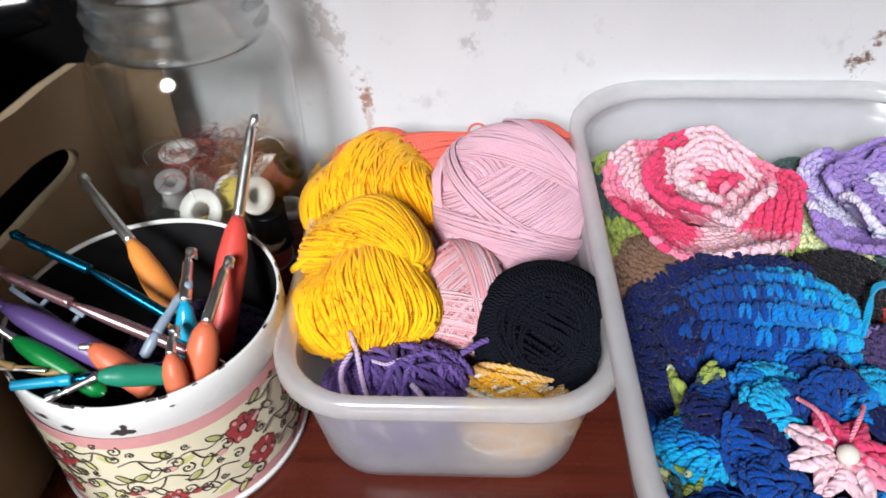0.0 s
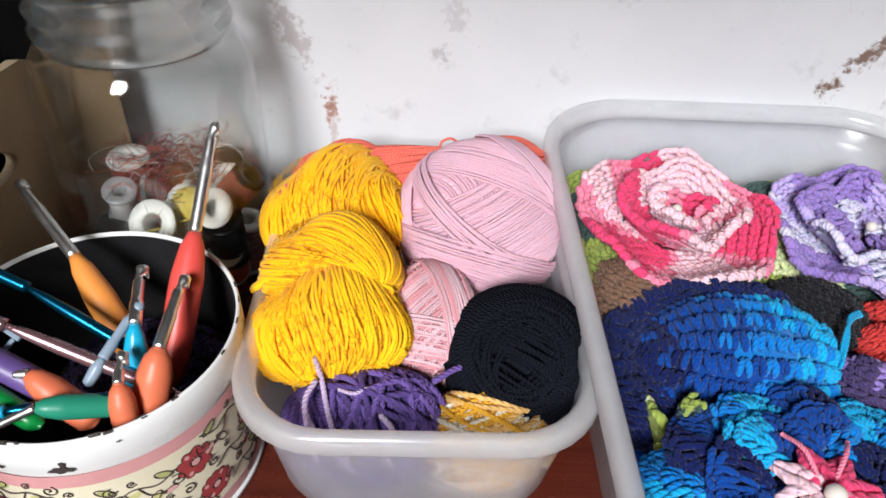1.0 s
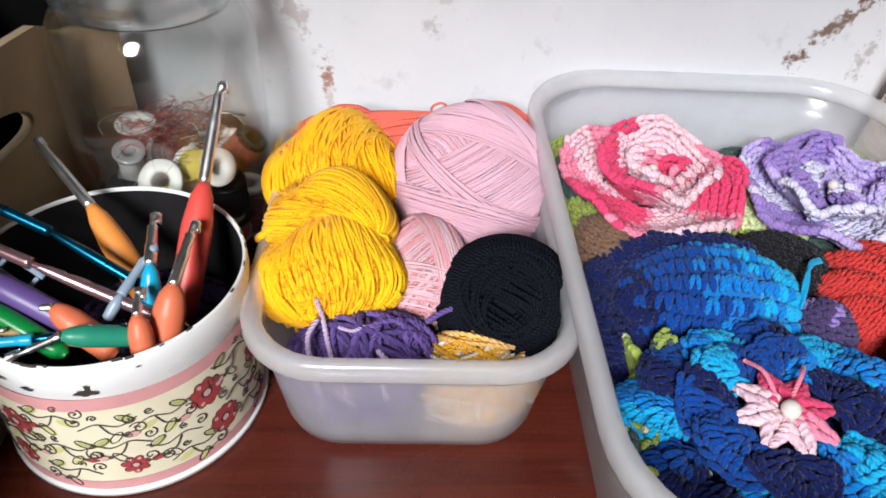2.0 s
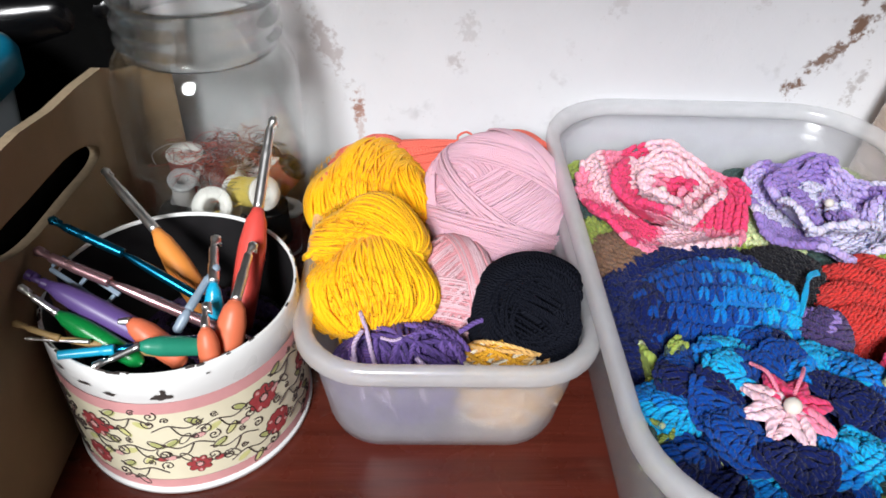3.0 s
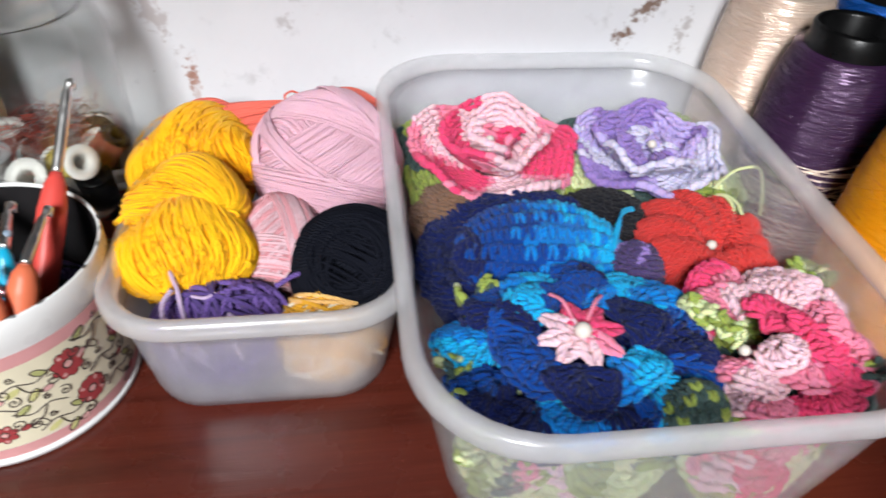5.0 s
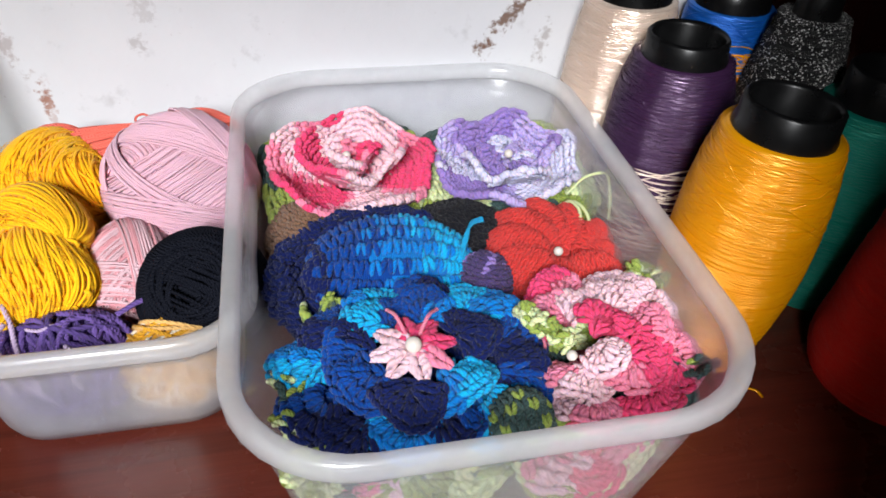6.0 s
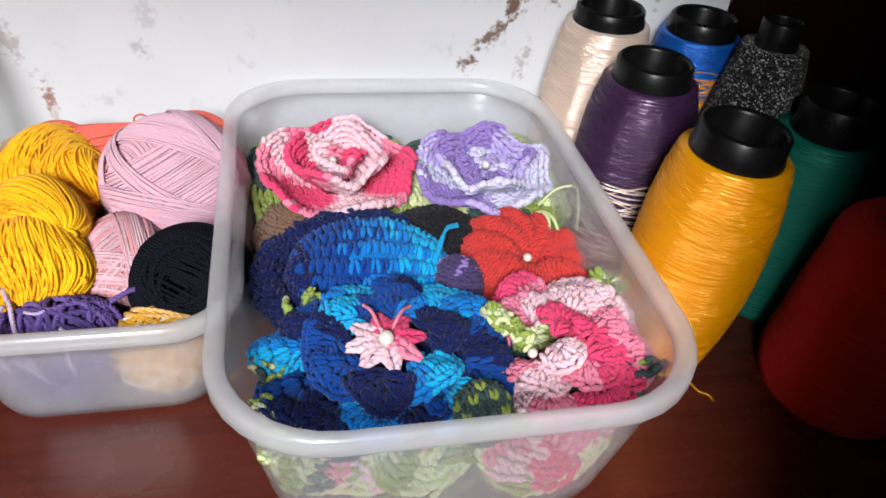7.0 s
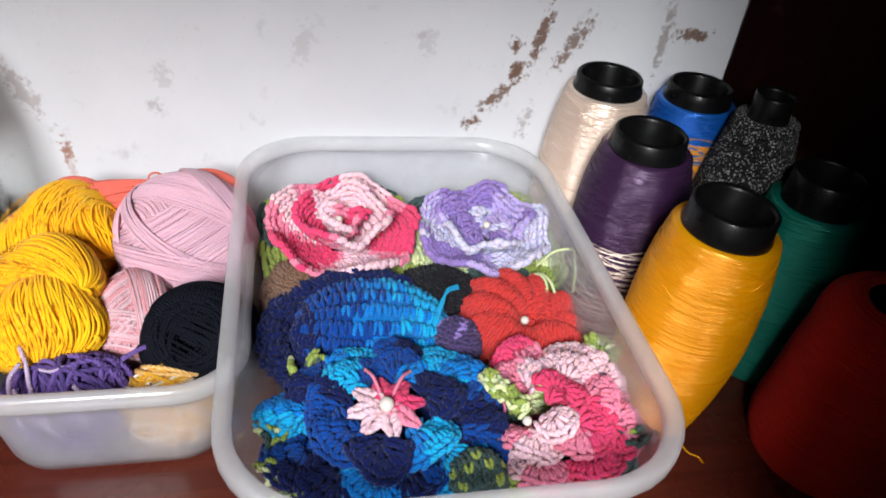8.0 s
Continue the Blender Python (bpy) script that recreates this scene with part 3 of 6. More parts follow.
def strands_between(s, radii, pole, count, r, rng, lift=0.0, span=(0.04, 0.96), twist=0.3, slots=(0,), seg=34, sway=0.05):
    """Strands from pole to pole of an ellipsoid, slightly twisted and layered."""
    f = turn_to(pole)
    th = np.linspace(span[0] * math.pi, span[1] * math.pi, seg)
    for k in range(count):
        ph = 2 * math.pi * (k + rng.uniform(-0.3, 0.3)) / count
        a = ph + twist * (th / math.pi - 0.5) + sway * np.sin(th * rng.uniform(1, 3) + rng.uniform(0, 6))
        p = (np.sin(th) * np.cos(a))[:, None] * f[0] + (np.sin(th) * np.sin(a))[:, None] * f[1] + np.cos(th)[:, None] * f[2]
        pts = p * np.array(radii) * (1.0 + (lift + rng.uniform(-0.2, 1.0) * r) / float(np.mean(radii)))
        s.tube(pts, r, 5, False, slot=rng.choice(slots), up=p)


def ball_thing(name, place, label, category="yarn ball"):
    return thing(name, pose(*place), label, category, "yarn in the small box")


def fuzz(s, centre, radii, count, length, rng, top=-0.4):
    """Short curved fibres that stand off a yarn surface."""
    for k in range(count):
        z = rng.uniform(top, 1.0)
        a = rng.uniform(0, 6.283)
        q = math.sqrt(1 - z * z)
        n = np.array((q * math.cos(a), q * math.sin(a), z))
        t = np.cross(n, (rng.uniform(-1, 1), rng.uniform(-1, 1), rng.uniform(-1, 1)))
        l = length * rng.uniform(0.5, 1.2)
        p = np.array(centre) + n * np.array(radii) * 1.04
        s.tube(np.array([p, p + t * l * 0.5 + n * l * 0.3, p + t * l + n * l * rng.uniform(0.1, 0.5)]), 0.00011, 3)


Y_PINK = yarn("pink_cotton_thread", (0.97, 0.545, 0.655), 0.85, 0.5, sheen=0.08, glow=0.15)
Y_PALE = yarn("rose_cotton_thread", (0.9, 0.4, 0.45), 0.78, 0.5, sheen=0.08)
Y_PALE_LIT = yarn("light_rose_cotton_thread", (0.92, 0.6, 0.66), 0.85, 0.5, sheen=0.08)
Y_YELLOW = yarn("yellow_acrylic_yarn", (0.98, 0.475, 0.0012), 0.82, 0.7, plies=2, second=(0.99, 0.56, 0.003), sheen=0.12, gap=(0.96, 0.42, 0.001), relief=0.0002, glow=0.1)
Y_BLACK = yarn("black_yarn", (0.0045, 0.0055, 0.011), 0.6, 0.7, sheen=0.0, shine=0.12)
Y_VIOLET = yarn("violet_yarn", (0.15, 0.085, 0.32), 0.65, 0.8)
Y_VIOLET_D = yarn("dark_violet_yarn", (0.08, 0.045, 0.19), 0.65, 0.8)
Y_LAVENDER = yarn("lavender_yarn", (0.55, 0.42, 0.62), 0.75, 0.8)
Y_PEACH = yarn("peach_yarn", (0.85, 0.5, 0.17), 0.75, 0.8)
Y_AMBER = yarn("amber_yarn", (0.85, 0.42, 0.03), 0.75, 0.8)
Y_IVORY = yarn("ivory_yarn", (0.86, 0.78, 0.62), 0.8, 0.8)
Y_CORAL = yarn("coral_yarn", (0.88, 0.17, 0.12), 0.75, 0.7)

rng = random.Random(3)
ob = ball_thing("yarn_ball", (0.0385, 0.384, 0.076), "large pink cotton yarn ball wound in crossing bands")
s, rad = Strands(), (0.0475, 0.046, 0.045)
core_ball(s, rad, 0.985)
turns(s, rad, (0.75, 0.55, -0.35), -0.95, 0.95, 104, 0.0007, 0.0, rng, 0.012)
for lift, axis, lo, hi, n in ((0.0012, (-0.5, 0.3, 0.8), -0.62, 0.62, 64), (0.0023, (0.35, 0.35, 0.87), -0.95, -0.2, 40), (0.0023, (0.35, 0.75, 0.55), 0.15, 0.97, 42), (0.0033, (0.55, 0.1, 0.83), 0.02, 0.26, 16), (0.0033, (0.85, -0.25, 0.45), -0.9, -0.42, 26), (0.0042, (0.25, 0.55, 0.8), -0.5, -0.26, 15), (0.0042, (0.8, 0.5, 0.33), 0.5, 0.78, 18)):
    turns(s, rad, axis, lo, hi, int(n * 0.84), 0.00072, lift, rng, 0.02)
part("wound_thread", s, Y_PINK, ob)

ob = ball_thing("yarn_ball", (0.008, 0.3215, 0.052), "small rose cotton yarn ball with loose outer turns")
s, rad = Strands(), (0.029, 0.037, 0.031)
core_ball(s, rad)
turns(s, rad, (0.7, 0.5, 0.4), -0.92, 0.92, 66, 0.0007, 0.0, rng, 0.03, slots=(0, 0, 1))
turns(s, rad, (-0.6, 0.7, 0.3), -0.8, 0.8, 44, 0.0007, 0.0007, rng, 0.05, slots=(0, 1))
turns(s, rad, (0.15, 0.9, 0.5), -0.85, -0.1, 26, 0.0007, 0.0012, rng, 0.05, slots=(0, 1, 1))
turns(s, rad, (0.9, 0.35, -0.1), -0.1, 0.6, 22, 0.0007, 0.0014, rng, 0.05, slots=(0, 1, 1))
part("wound_thread", s, [Y_PALE, Y_PALE_LIT], ob)

ob = ball_thing("yarn_ball", (0.055, 0.295, 0.0545), "black glitter yarn ball with a hollow middle")
s, rad = Strands(), (0.0365, 0.035, 0.035)
core_ball(s, rad, 0.9)
ax = (-0.12, -0.62, 0.75)
turns(s, rad, ax, -0.6, 0.985, 60, 0.0012, 0.0, rng, 0.06, dip=0.6)
turns(s, rad, (-0.3, -0.5, 0.8), -0.5, 0.95, 40, 0.0012, 0.001, rng, 0.12, dip=0.5)
turns(s, rad, (0.1, -0.75, 0.6), -0.4, 0.95, 40, 0.0012, 0.0018, rng, 0.14, dip=0.5)
turns(s, rad, (0.5, 0.75, 0.45), -0.4, 0.6, 40, 0.0012, 0.0012, rng, 0.16)
turns(s, rad, ax, 0.2, 0.9, 34, 0.0012, 0.0026, rng, 0.16, dip=0.5)
part("wound_thread", s, Y_BLACK, ob)

ob = ball_thing("yarn_skein", (-0.046, 0.344, 0.05), "twisted yellow acrylic yarn skein, tied in the middle", "yarn skein")
s = Strands()


def lobe(parent_s, centre, rad, drawer):
    t = Strands()
    drawer(t, rad)
    q = [v / np.array(rad) for v in t.v]
    lump = [1 + 0.085 * (np.sin(3.1 * p[:, :1] + 1.2) * np.sin(2.7 * p[:, 1:2] + 0.4) + 0.6 * np.sin(4.3 * p[:, 2:] + 3.0 * p[:, :1] + rad[0] * 90)) for p in q]
    parent_s.v += [v * k + np.array(centre) for v, k in zip(t.v, lump)]
    parent_s.f += [f + parent_s.n for f in t.f]
    parent_s.uv += t.uv
    parent_s.mi += t.mi
    parent_s.n += t.n


def upper(t, rad):
    core_ball(t, rad, 0.985)
    turns(t, rad, (0.93, 0.1, 0.3), -0.96, 0.96, 84, 0.0009, 0.0, rng, 0.12)
    turns(t, rad, (0.85, -0.3, 0.42), -0.9, 0.95, 76, 0.0009, 0.0011, rng, 0.22)


def middle(t, rad):
    core_ball(t, rad, 0.98)
    strands_between(t, rad, (0.55, -0.8, 0.2), 130, 0.0009, rng, twist=0.7, sway=0.07)
    strands_between(t, rad, (0.65, -0.72, 0.25), 110, 0.0009, rng, 0.001, twist=1.2, sway=0.07)


def lower(t, rad):
    core_ball(t, rad, 0.98)
    strands_between(t, rad, (-0.1, 0.72, 0.69), 140, 0.0009, rng, twist=0.35, sway=0.07)
    strands_between(t, rad, (0.05, 0.76, 0.64), 120, 0.0009, rng, 0.001, twist=0.7, span=(0.05, 0.8), sway=0.09)


for nm, at, size, draw in (("upper_coil", (0.0, 0.044, 0.024), (0.041, 0.041, 0.034), upper), ("middle_coil", (0.003, -0.016, 0.031), (0.034, 0.028, 0.027), middle), ("lower_coil", (0.004, -0.046, 0.019), (0.038, 0.029, 0.029), lower)):
    s = Strands()
    lobe(s, at, size, draw)
    tagged(part(nm, s, Y_YELLOW, ob), kind="stuff")
s = Strands()
for at, size in (((0.0, 0.044, 0.024), (0.041, 0.041, 0.034)), ((0.003, -0.016, 0.031), (0.034, 0.028, 0.027)), ((0.004, -0.046, 0.019), (0.038, 0.029, 0.029))):
    fuzz(s, at, size, 1800, 0.005, rng)
tagged(part("fuzz", s, Y_YELLOW, ob), kind="stuff")
s = Strands()
for k in range(9):
    y0 = -0.030 + 0.0016 * (k % 5)
    z0 = 0.047 + 0.0012 * (k // 5) - 0.0006 * (k % 5)
    s.tube(along([(-0.036, y0 - 0.004, z0 - 0.014), (-0.014, y0 - 0.002, z0 + 0.001), (0.014, y0 + 0.0, z0 + 0.001), (0.034, y0 - 0.004, z0 - 0.012)], 18), 0.0013, 5)
for k in range(14):
    a = -2.5 + 2.4 * k / 13
    bx, bz = 0.004 + 0.036 * math.cos(a), 0.019 + 0.030 * math.sin(a) * 0.7
    by = -0.048 - 0.018 + 0.02 * abs(math.cos(a))
    w, l = rng.uniform(0.002, 0.0032), rng.uniform(0.004, 0.009)
    dx, dz = math.cos(a), math.sin(a)
    s.tube(along([(bx - dx * 0.008 - w, by - 0.002, bz - dz * 0.008 + 0.004), (bx + dx * l * 0.4 - w, by - 0.006, bz + dz * l * 0.4), (bx + dx * l, by - 0.006, bz + dz * l), (bx + dx * l * 0.4 + w, by - 0.004, bz + dz * l * 0.4), (bx - dx * 0.008 + w, by, bz - dz * 0.008 + 0.004)], 18), 0.0012, 5)
for x0, y0, z0 in ((0.031, -0.032, 0.038), (0.036, -0.052, 0.028), (0.038, -0.058, 0.022), (0.03, -0.062, 0.016)):
    s.tube(along([(x0 - 0.014, y0, z0), (x0 - 0.002, y0 - 0.004, z0 + 0.004), (x0 + 0.004, y0 - 0.005, z0 + 0.001), (x0, y0 - 0.004, z0 - 0.003), (x0 - 0.012, y0, z0 - 0.003)], 18), 0.0013, 5)
part("tie", s, Y_YELLOW, ob, "yellow tie and loose loops")

ob = ball_thing("yarn_skein", (-0.0205, 0.2650, 0.0355), "loose violet and white yarn hank behind the box front", "yarn skein")
s, rad = Strands(), (0.0400, 0.0220, 0.0320)
core_ball(s, rad, 0.95, 0)
turns(s, rad, (0.95, 0.2, 0.15), -0.94, 0.94, 26, 0.0016, -0.001, rng, 0.25, slots=(0, 1, 1, 1))
turns(s, rad, (0.9, -0.1, 0.4), -0.9, 0.9, 24, 0.0018, 0.0012, rng, 0.5, slots=(0, 0, 0, 0, 1, 0, 1, 1, 0, 2))
turns(s, rad, (0.6, 0.6, -0.3), -0.6, 0.7, 8, 0.0018, 0.0022, rng, 0.45, slots=(0, 0, 0, 1))
part("wound_yarn", s, [Y_VIOLET, Y_VIOLET_D, Y_LAVENDER], ob)
s = Strands()
s.tube(along([(-0.026, 0.008, 0.042), (-0.022, 0.0, 0.035), (-0.019, -0.010, 0.029), (-0.015, -0.020, 0.022), (-0.008, -0.026, 0.008)], 26), 0.0014, 6)
s.tube(along([(-0.024, -0.002, 0.037), (-0.028, -0.010, 0.034), (-0.026, -0.022, 0.026), (-0.022, -0.027, 0.01)], 26), 0.0014, 6)
s.tube(along([(-0.014, -0.004, 0.033), (-0.006, -0.007, 0.034), (0.0, -0.004, 0.034), (0.006, -0.006, 0.032)], 20), 0.001, 6)
s.tube(along([(0.006, -0.014, 0.028), (0.012, -0.020, 0.024), (0.009, -0.025, 0.014), (0.012, -0.026, 0.006)], 20), 0.0015, 6)
part("loose_end", s, Y_LAVENDER, ob, "whitish lavender loose ends")
s = Strands()
s.tube(along([(0.03, 0.004, 0.03), (0.045, 0.012, 0.032), (0.056, 0.010, 0.030), (0.060, 0.0, 0.026), (0.054, -0.009, 0.022), (0.044, -0.012, 0.018), (0.034, -0.014, 0.012)], 34), 0.0016, 6)
s.tube(along([(0.050, 0.012, 0.026), (0.054, 0.026, 0.034), (0.060, 0.044, 0.040), (0.064, 0.052, 0.038)], 24), 0.0016, 6)
part("loose_loop", s, Y_VIOLET, ob)

ob = ball_thing("yarn_skein", (0.0375, 0.2610, 0.0320), "amber and ivory yarn hank under the black ball", "yarn skein")
s, rad = Strands(), (0.0315, 0.0195, 0.0295)
core_ball(s, rad, 0.95)
turns(s, rad, (0.9, 0.3, 0.2), -0.9, 0.9, 34, 0.0015, -0.001, rng, 0.34, slots=(0, 1, 2))
turns(s, rad, (-0.7, 0.5, 0.5), -0.9, 0.9, 34, 0.0015, 0.001, rng, 0.36, slots=(0, 1, 1, 2))
turns(s, rad, (0.3, 0.6, 0.7), -0.8, 0.8, 14, 0.0015, 0.002, rng, 0.4, slots=(0, 1, 2))
part("wound_yarn", s, [Y_PEACH, Y_AMBER, Y_IVORY], ob)

ob = ball_thing("yarn_skein", (0.0, 0.412, 0.082), "coral yarn hank lying along the back of the box", "yarn skein")
s, rad = Strands(), (0.074, 0.016, 0.023)
core_ball(s, rad, 0.93)
strands_between(s, rad, (1, 0.05, 0.05), 56, 0.0009, rng, twist=2.2, seg=44)
strands_between(s, rad, (1, -0.05, 0.0), 40, 0.0009, rng, 0.001, twist=1.6, seg=44)
lobe(s, (-0.043, 0.0, 0.007), (0.027, 0.014, 0.0175), lambda t, q: (core_ball(t, q, 0.95), strands_between(t, q, (1, 0.1, 0.1), 50, 0.0009, rng, twist=1.8)))
lobe(s, (0.048, 0.0, 0.012), (0.032, 0.014, 0.018), lambda t, q: (core_ball(t, q, 0.95), strands_between(t, q, (1, 0.1, 0.1), 50, 0.0009, rng, twist=1.8)))
s.tube(along([(0.014, 0.0, 0.02), (0.013, -0.002, 0.031), (0.018, -0.003, 0.034), (0.022, -0.002, 0.031), (0.019, 0.0, 0.022)], 24), 0.0008, 5)
for k in range(7):
    a = k * 0.9
    s.tube(along([(-0.070, -0.018, 0.004), (-0.073 + 0.004 * math.cos(a), -0.026 - 0.003 * k, 0.012 + 0.004 * math.sin(a)), (-0.071, -0.034, 0.013 + 0.003 * math.cos(a))], 12), 0.0011, 5)
part("wound_yarn", s, Y_CORAL, ob)
ob = ball_thing("yarn_ball", (0.052, 0.345, 0.031), "dark navy yarn ball deep in the box")
s, rad = Strands(), (0.026, 0.02, 0.025)
core_ball(s, rad)
turns(s, rad, (0.3, 0.4, 0.8), -0.9, 0.9, 36, 0.0009, 0.0, rng, 0.08)
part("wound_thread", s, Y_BLACK, ob)


# ---- crochet work in the large box ----
def leg(sign):
    th = np.linspace(0.0, math.pi, 6)
    ph = np.linspace(0, 2 * math.pi, 7, endpoint=False)
    a, b = np.array((-0.52, 0.40 * sign, -0.06)), np.array((0.50, 0.10 * sign, 0.06))
    mid = (a + b) / 2 + np.array((0.0, 0.12 * sign, 0.2))
    rows = []
    for t in th:
        w = 0.5 - 0.5 * math.cos(t)
        c = (1 - w) ** 2 * a + 2 * w * (1 - w) * mid + w * w * b
        d = (b - a) / np.linalg.norm(b - a)
        n1 = np.cross(d, (0, 0, 1))
        n1 /= np.linalg.norm(n1)
        n2 = np.cross(n1, d)
        r = 0.255 * max(0.12, math.sin(t)) ** 0.6
        rows.append(c + r * (np.cos(ph)[:, None] * n1 + np.sin(ph)[:, None] * n2))
    return np.array(rows)


def stitch_shape():
    v, f, uv = [], [], []
    n = 0
    for sign in (1, -1):
        g = Strands()
        g.grid(leg(sign), (1.6, 1.0), closed_v=True)
        v.append(g.v[0])
        f.append(g.f[0] + n)
        uv.append(g.uv[0])
        n += g.n
    return np.concatenate(v), np.concatenate(f), np.concatenate(uv)


ST_V, ST_F, ST_UV = stitch_shape()


def stitched(s, fn, length, width, pick, rows=None, sheet=0, closed=True, jitter=0.12, thick=1.0, across=False, seed=0, grid=(72, 10), up=False):
    """Covers the surface fn(u, v) with rows of crochet stitches along u, over a thin sheet of the same yarn."""
    r = np.random.RandomState(seed)
    uu, vv = np.linspace(0, 1, grid[0]), np.linspace(0, 1, grid[1])
    U, V = np.meshgrid(uu, vv, indexing="ij")
    base = fn(U, V)
    s.grid(base, (40, 6), slot=sheet)
    s.mi[-1] = np.array([pick((a + b) / 2, (c + d) / 2, j + 1) for a, b in zip(uu[:-1], uu[1:]) for j, (c, d) in enumerate(zip(vv[:-1], vv[1:]))])
    depth = float(np.linalg.norm(np.diff(base, axis=1), axis=2).sum(1).mean())
    rows = rows or max(1, int(round(depth / (length * 0.85 if across else width))))
    for k in range(rows):
        v = (k + 0.5) / rows if rows > 1 else 0.9
        u = np.linspace(0, 1, 400)
        p = fn(u, np.full_like(u, v))
        d = np.concatenate([[0], np.cumsum(np.linalg.norm(np.diff(p, axis=0), axis=1))])
        n = max(2, int(round(d[-1] / (width * 0.95 if across else length * 0.64))))
        at = (np.arange(n) + 0.5 + 0.5 * (k % 2)) / n
        at = at % 1.0 if closed else np.clip(at, 0, 0.995)
        q = np.interp(at, d / d[-1], u) + r.uniform(-0.15, 0.15, n) / n
        q = np.clip(q, 0.0005, 0.9985)
        e = 0.001
        pos, px = fn(q, np.full(n, v)), fn(q + e, np.full(n, v))
        py = fn(q, np.full(n, min(1.0, v + 0.02))) - fn(q, np.full(n, max(0.0, v - 0.02)))
        T = px - pos
        T /= np.maximum(np.linalg.norm(T, axis=1, keepdims=True), 1e-9)
        N = np.cross(T, py)
        N /= np.maximum(np.linalg.norm(N, axis=1, keepdims=True), 1e-9)
        away = np.array(((0.0, 0.0, 1.0),)) if up else pos - base.reshape(-1, 3).mean(0) + np.array((0, 0, 0.02))
        N *= np.where((N * away).sum(1, keepdims=True) < 0, -1.0, 1.0)
        if across:
            T = np.cross(N, T)
        T = T + r.normal(0, jitter, T.shape)
        T /= np.linalg.norm(T, axis=1, keepdims=True)
        B = np.cross(N, T)
        B /= np.maximum(np.linalg.norm(B, axis=1, keepdims=True), 1e-9)
        N = np.cross(T, B)
        sc = (1 + r.uniform(-0.1, 0.16, (n, 1)))
        F = np.stack([T * length * 1.0 * sc, B * width * 1.05 * sc, N * width * 1.25 * thick * sc], 1)
        s.stamp(ST_V, ST_F, ST_UV, F, pos + N * width * 0.24 + r.normal(0, width * 0.06, pos.shape), np.array([pick(a, v, i) for i, a in enumerate(q)]))


def runs(sequence, run, seed=0):
    """Variegated yarn: slots that change every few stitches round the row."""
    r = random.Random(seed)
    shift = [r.random() for _ in range(9)]

    def pick(u, v, i):
        return sequence[int((u + shift[int(v * 8)] * 0.07 + v * 0.06) * run) % len(sequence)]
    return pick


def ring(r0, r1, petals, z0, z1, ruffle, phase=0.0, lobe_d=0.1, sx=1.0, sy=1.0, curl=1.5):
    def fn(u, v):
        th = 2 * math.pi * u
        wave = np.cos(petals * th + phase)
        rho = r0 + (r1 - r0) * v * (1 + lobe_d * wave)
        z = z0 + (z1 - z0) * v ** curl + ruffle * v ** 1.5 * np.sin(petals * th + phase + 0.8) + 0.3 * ruffle * v * np.sin(2.3 * petals * th + 1.3)
        return np.stack([sx * rho * np.cos(th), sy * rho * np.sin(th), z], -1)
    return fn


def square_ring(h0, h1, z0, z1, ripple=0.0, power=4.0):
    def fn(u, v):
        th = 2 * math.pi * u
        k = (np.abs(np.cos(th)) ** power + np.abs(np.sin(th)) ** power) ** (-1 / power)
        rho = (h0 + (h1 - h0) * v) * k
        return np.stack([rho * np.cos(th), rho * np.sin(th), z0 + (z1 - z0) * v + ripple * np.sin(9 * th) * v], -1)
    return fn


def puff(centre, radii, frame_rows):
    f, c, rad = np.array(frame_rows), np.array(centre, float), np.array(radii, float)

    def fn(u, v):
        th, ph = math.pi * (0.015 + 0.97 * v), 2 * math.pi * u
        p = np.stack([np.sin(th) * np.cos(ph), np.sin(th) * np.sin(ph), np.cos(th) + 0 * ph], -1) * rad
        return p @ f + c
    return fn


def pearl(parent, place, r):
    bm = bmesh.new()
    bmesh.ops.create_uvsphere(bm, u_segments=20, v_segments=12, radius=r, matrix=Matrix.Translation(place))
    for f in bm.faces:
        f.smooth = True
    return part("pearl", bm, M_PEARL, parent, "glossy white pearl bead")


def cotton(name, colour, **more):
    return yarn(name, colour, 0.74, 0.9, plies=3, sheen=0.1, relief=0.0005, patch=60.0, shine=0.12, glow=0.35, **more)


C_ROSE, C_ROSE_M, C_ROSE_L = cotton("deep_rose_cotton", (0.8, 0.06, 0.17)), cotton("rose_cotton", (0.88, 0.24, 0.36)), cotton("light_rose_cotton", (0.92, 0.56, 0.63))
C_LILAC, C_LILAC_M, C_LILAC_L = cotton("lilac_cotton", (0.3, 0.2, 0.52)), cotton("mid_lilac_cotton", (0.48, 0.38, 0.7)), cotton("pale_lilac_cotton", (0.64, 0.6, 0.78))
C_LIME, C_MOSS, C_SAGE = cotton("lime_cotton", (0.7, 0.76, 0.4)), cotton("moss_cotton", (0.3, 0.38, 0.08)), cotton("dark_sage_cotton", (0.05, 0.09, 0.085))
C_NAVY, C_BLUE, C_AZURE, C_CYAN = cotton("navy_cotton", (0.004, 0.010, 0.082)), cotton("royal_blue_cotton", (0.002, 0.052, 0.28)), cotton("azure_cotton", (0.0025, 0.19, 0.58)), cotton("cyan_cotton", (0.006, 0.38, 0.72))
C_RED = cotton("red_cotton", (0.68, 0.045, 0.04))
C_BROWN, C_BLACK, C_PLUM = cotton("brown_cotton", (0.2, 0.11, 0.07)), cotton("black_cotton", (0.008, 0.008, 0.012)), cotton("plum_cotton", (0.07, 0.045, 0.14))

LS, WS = 0.0084, 0.0064


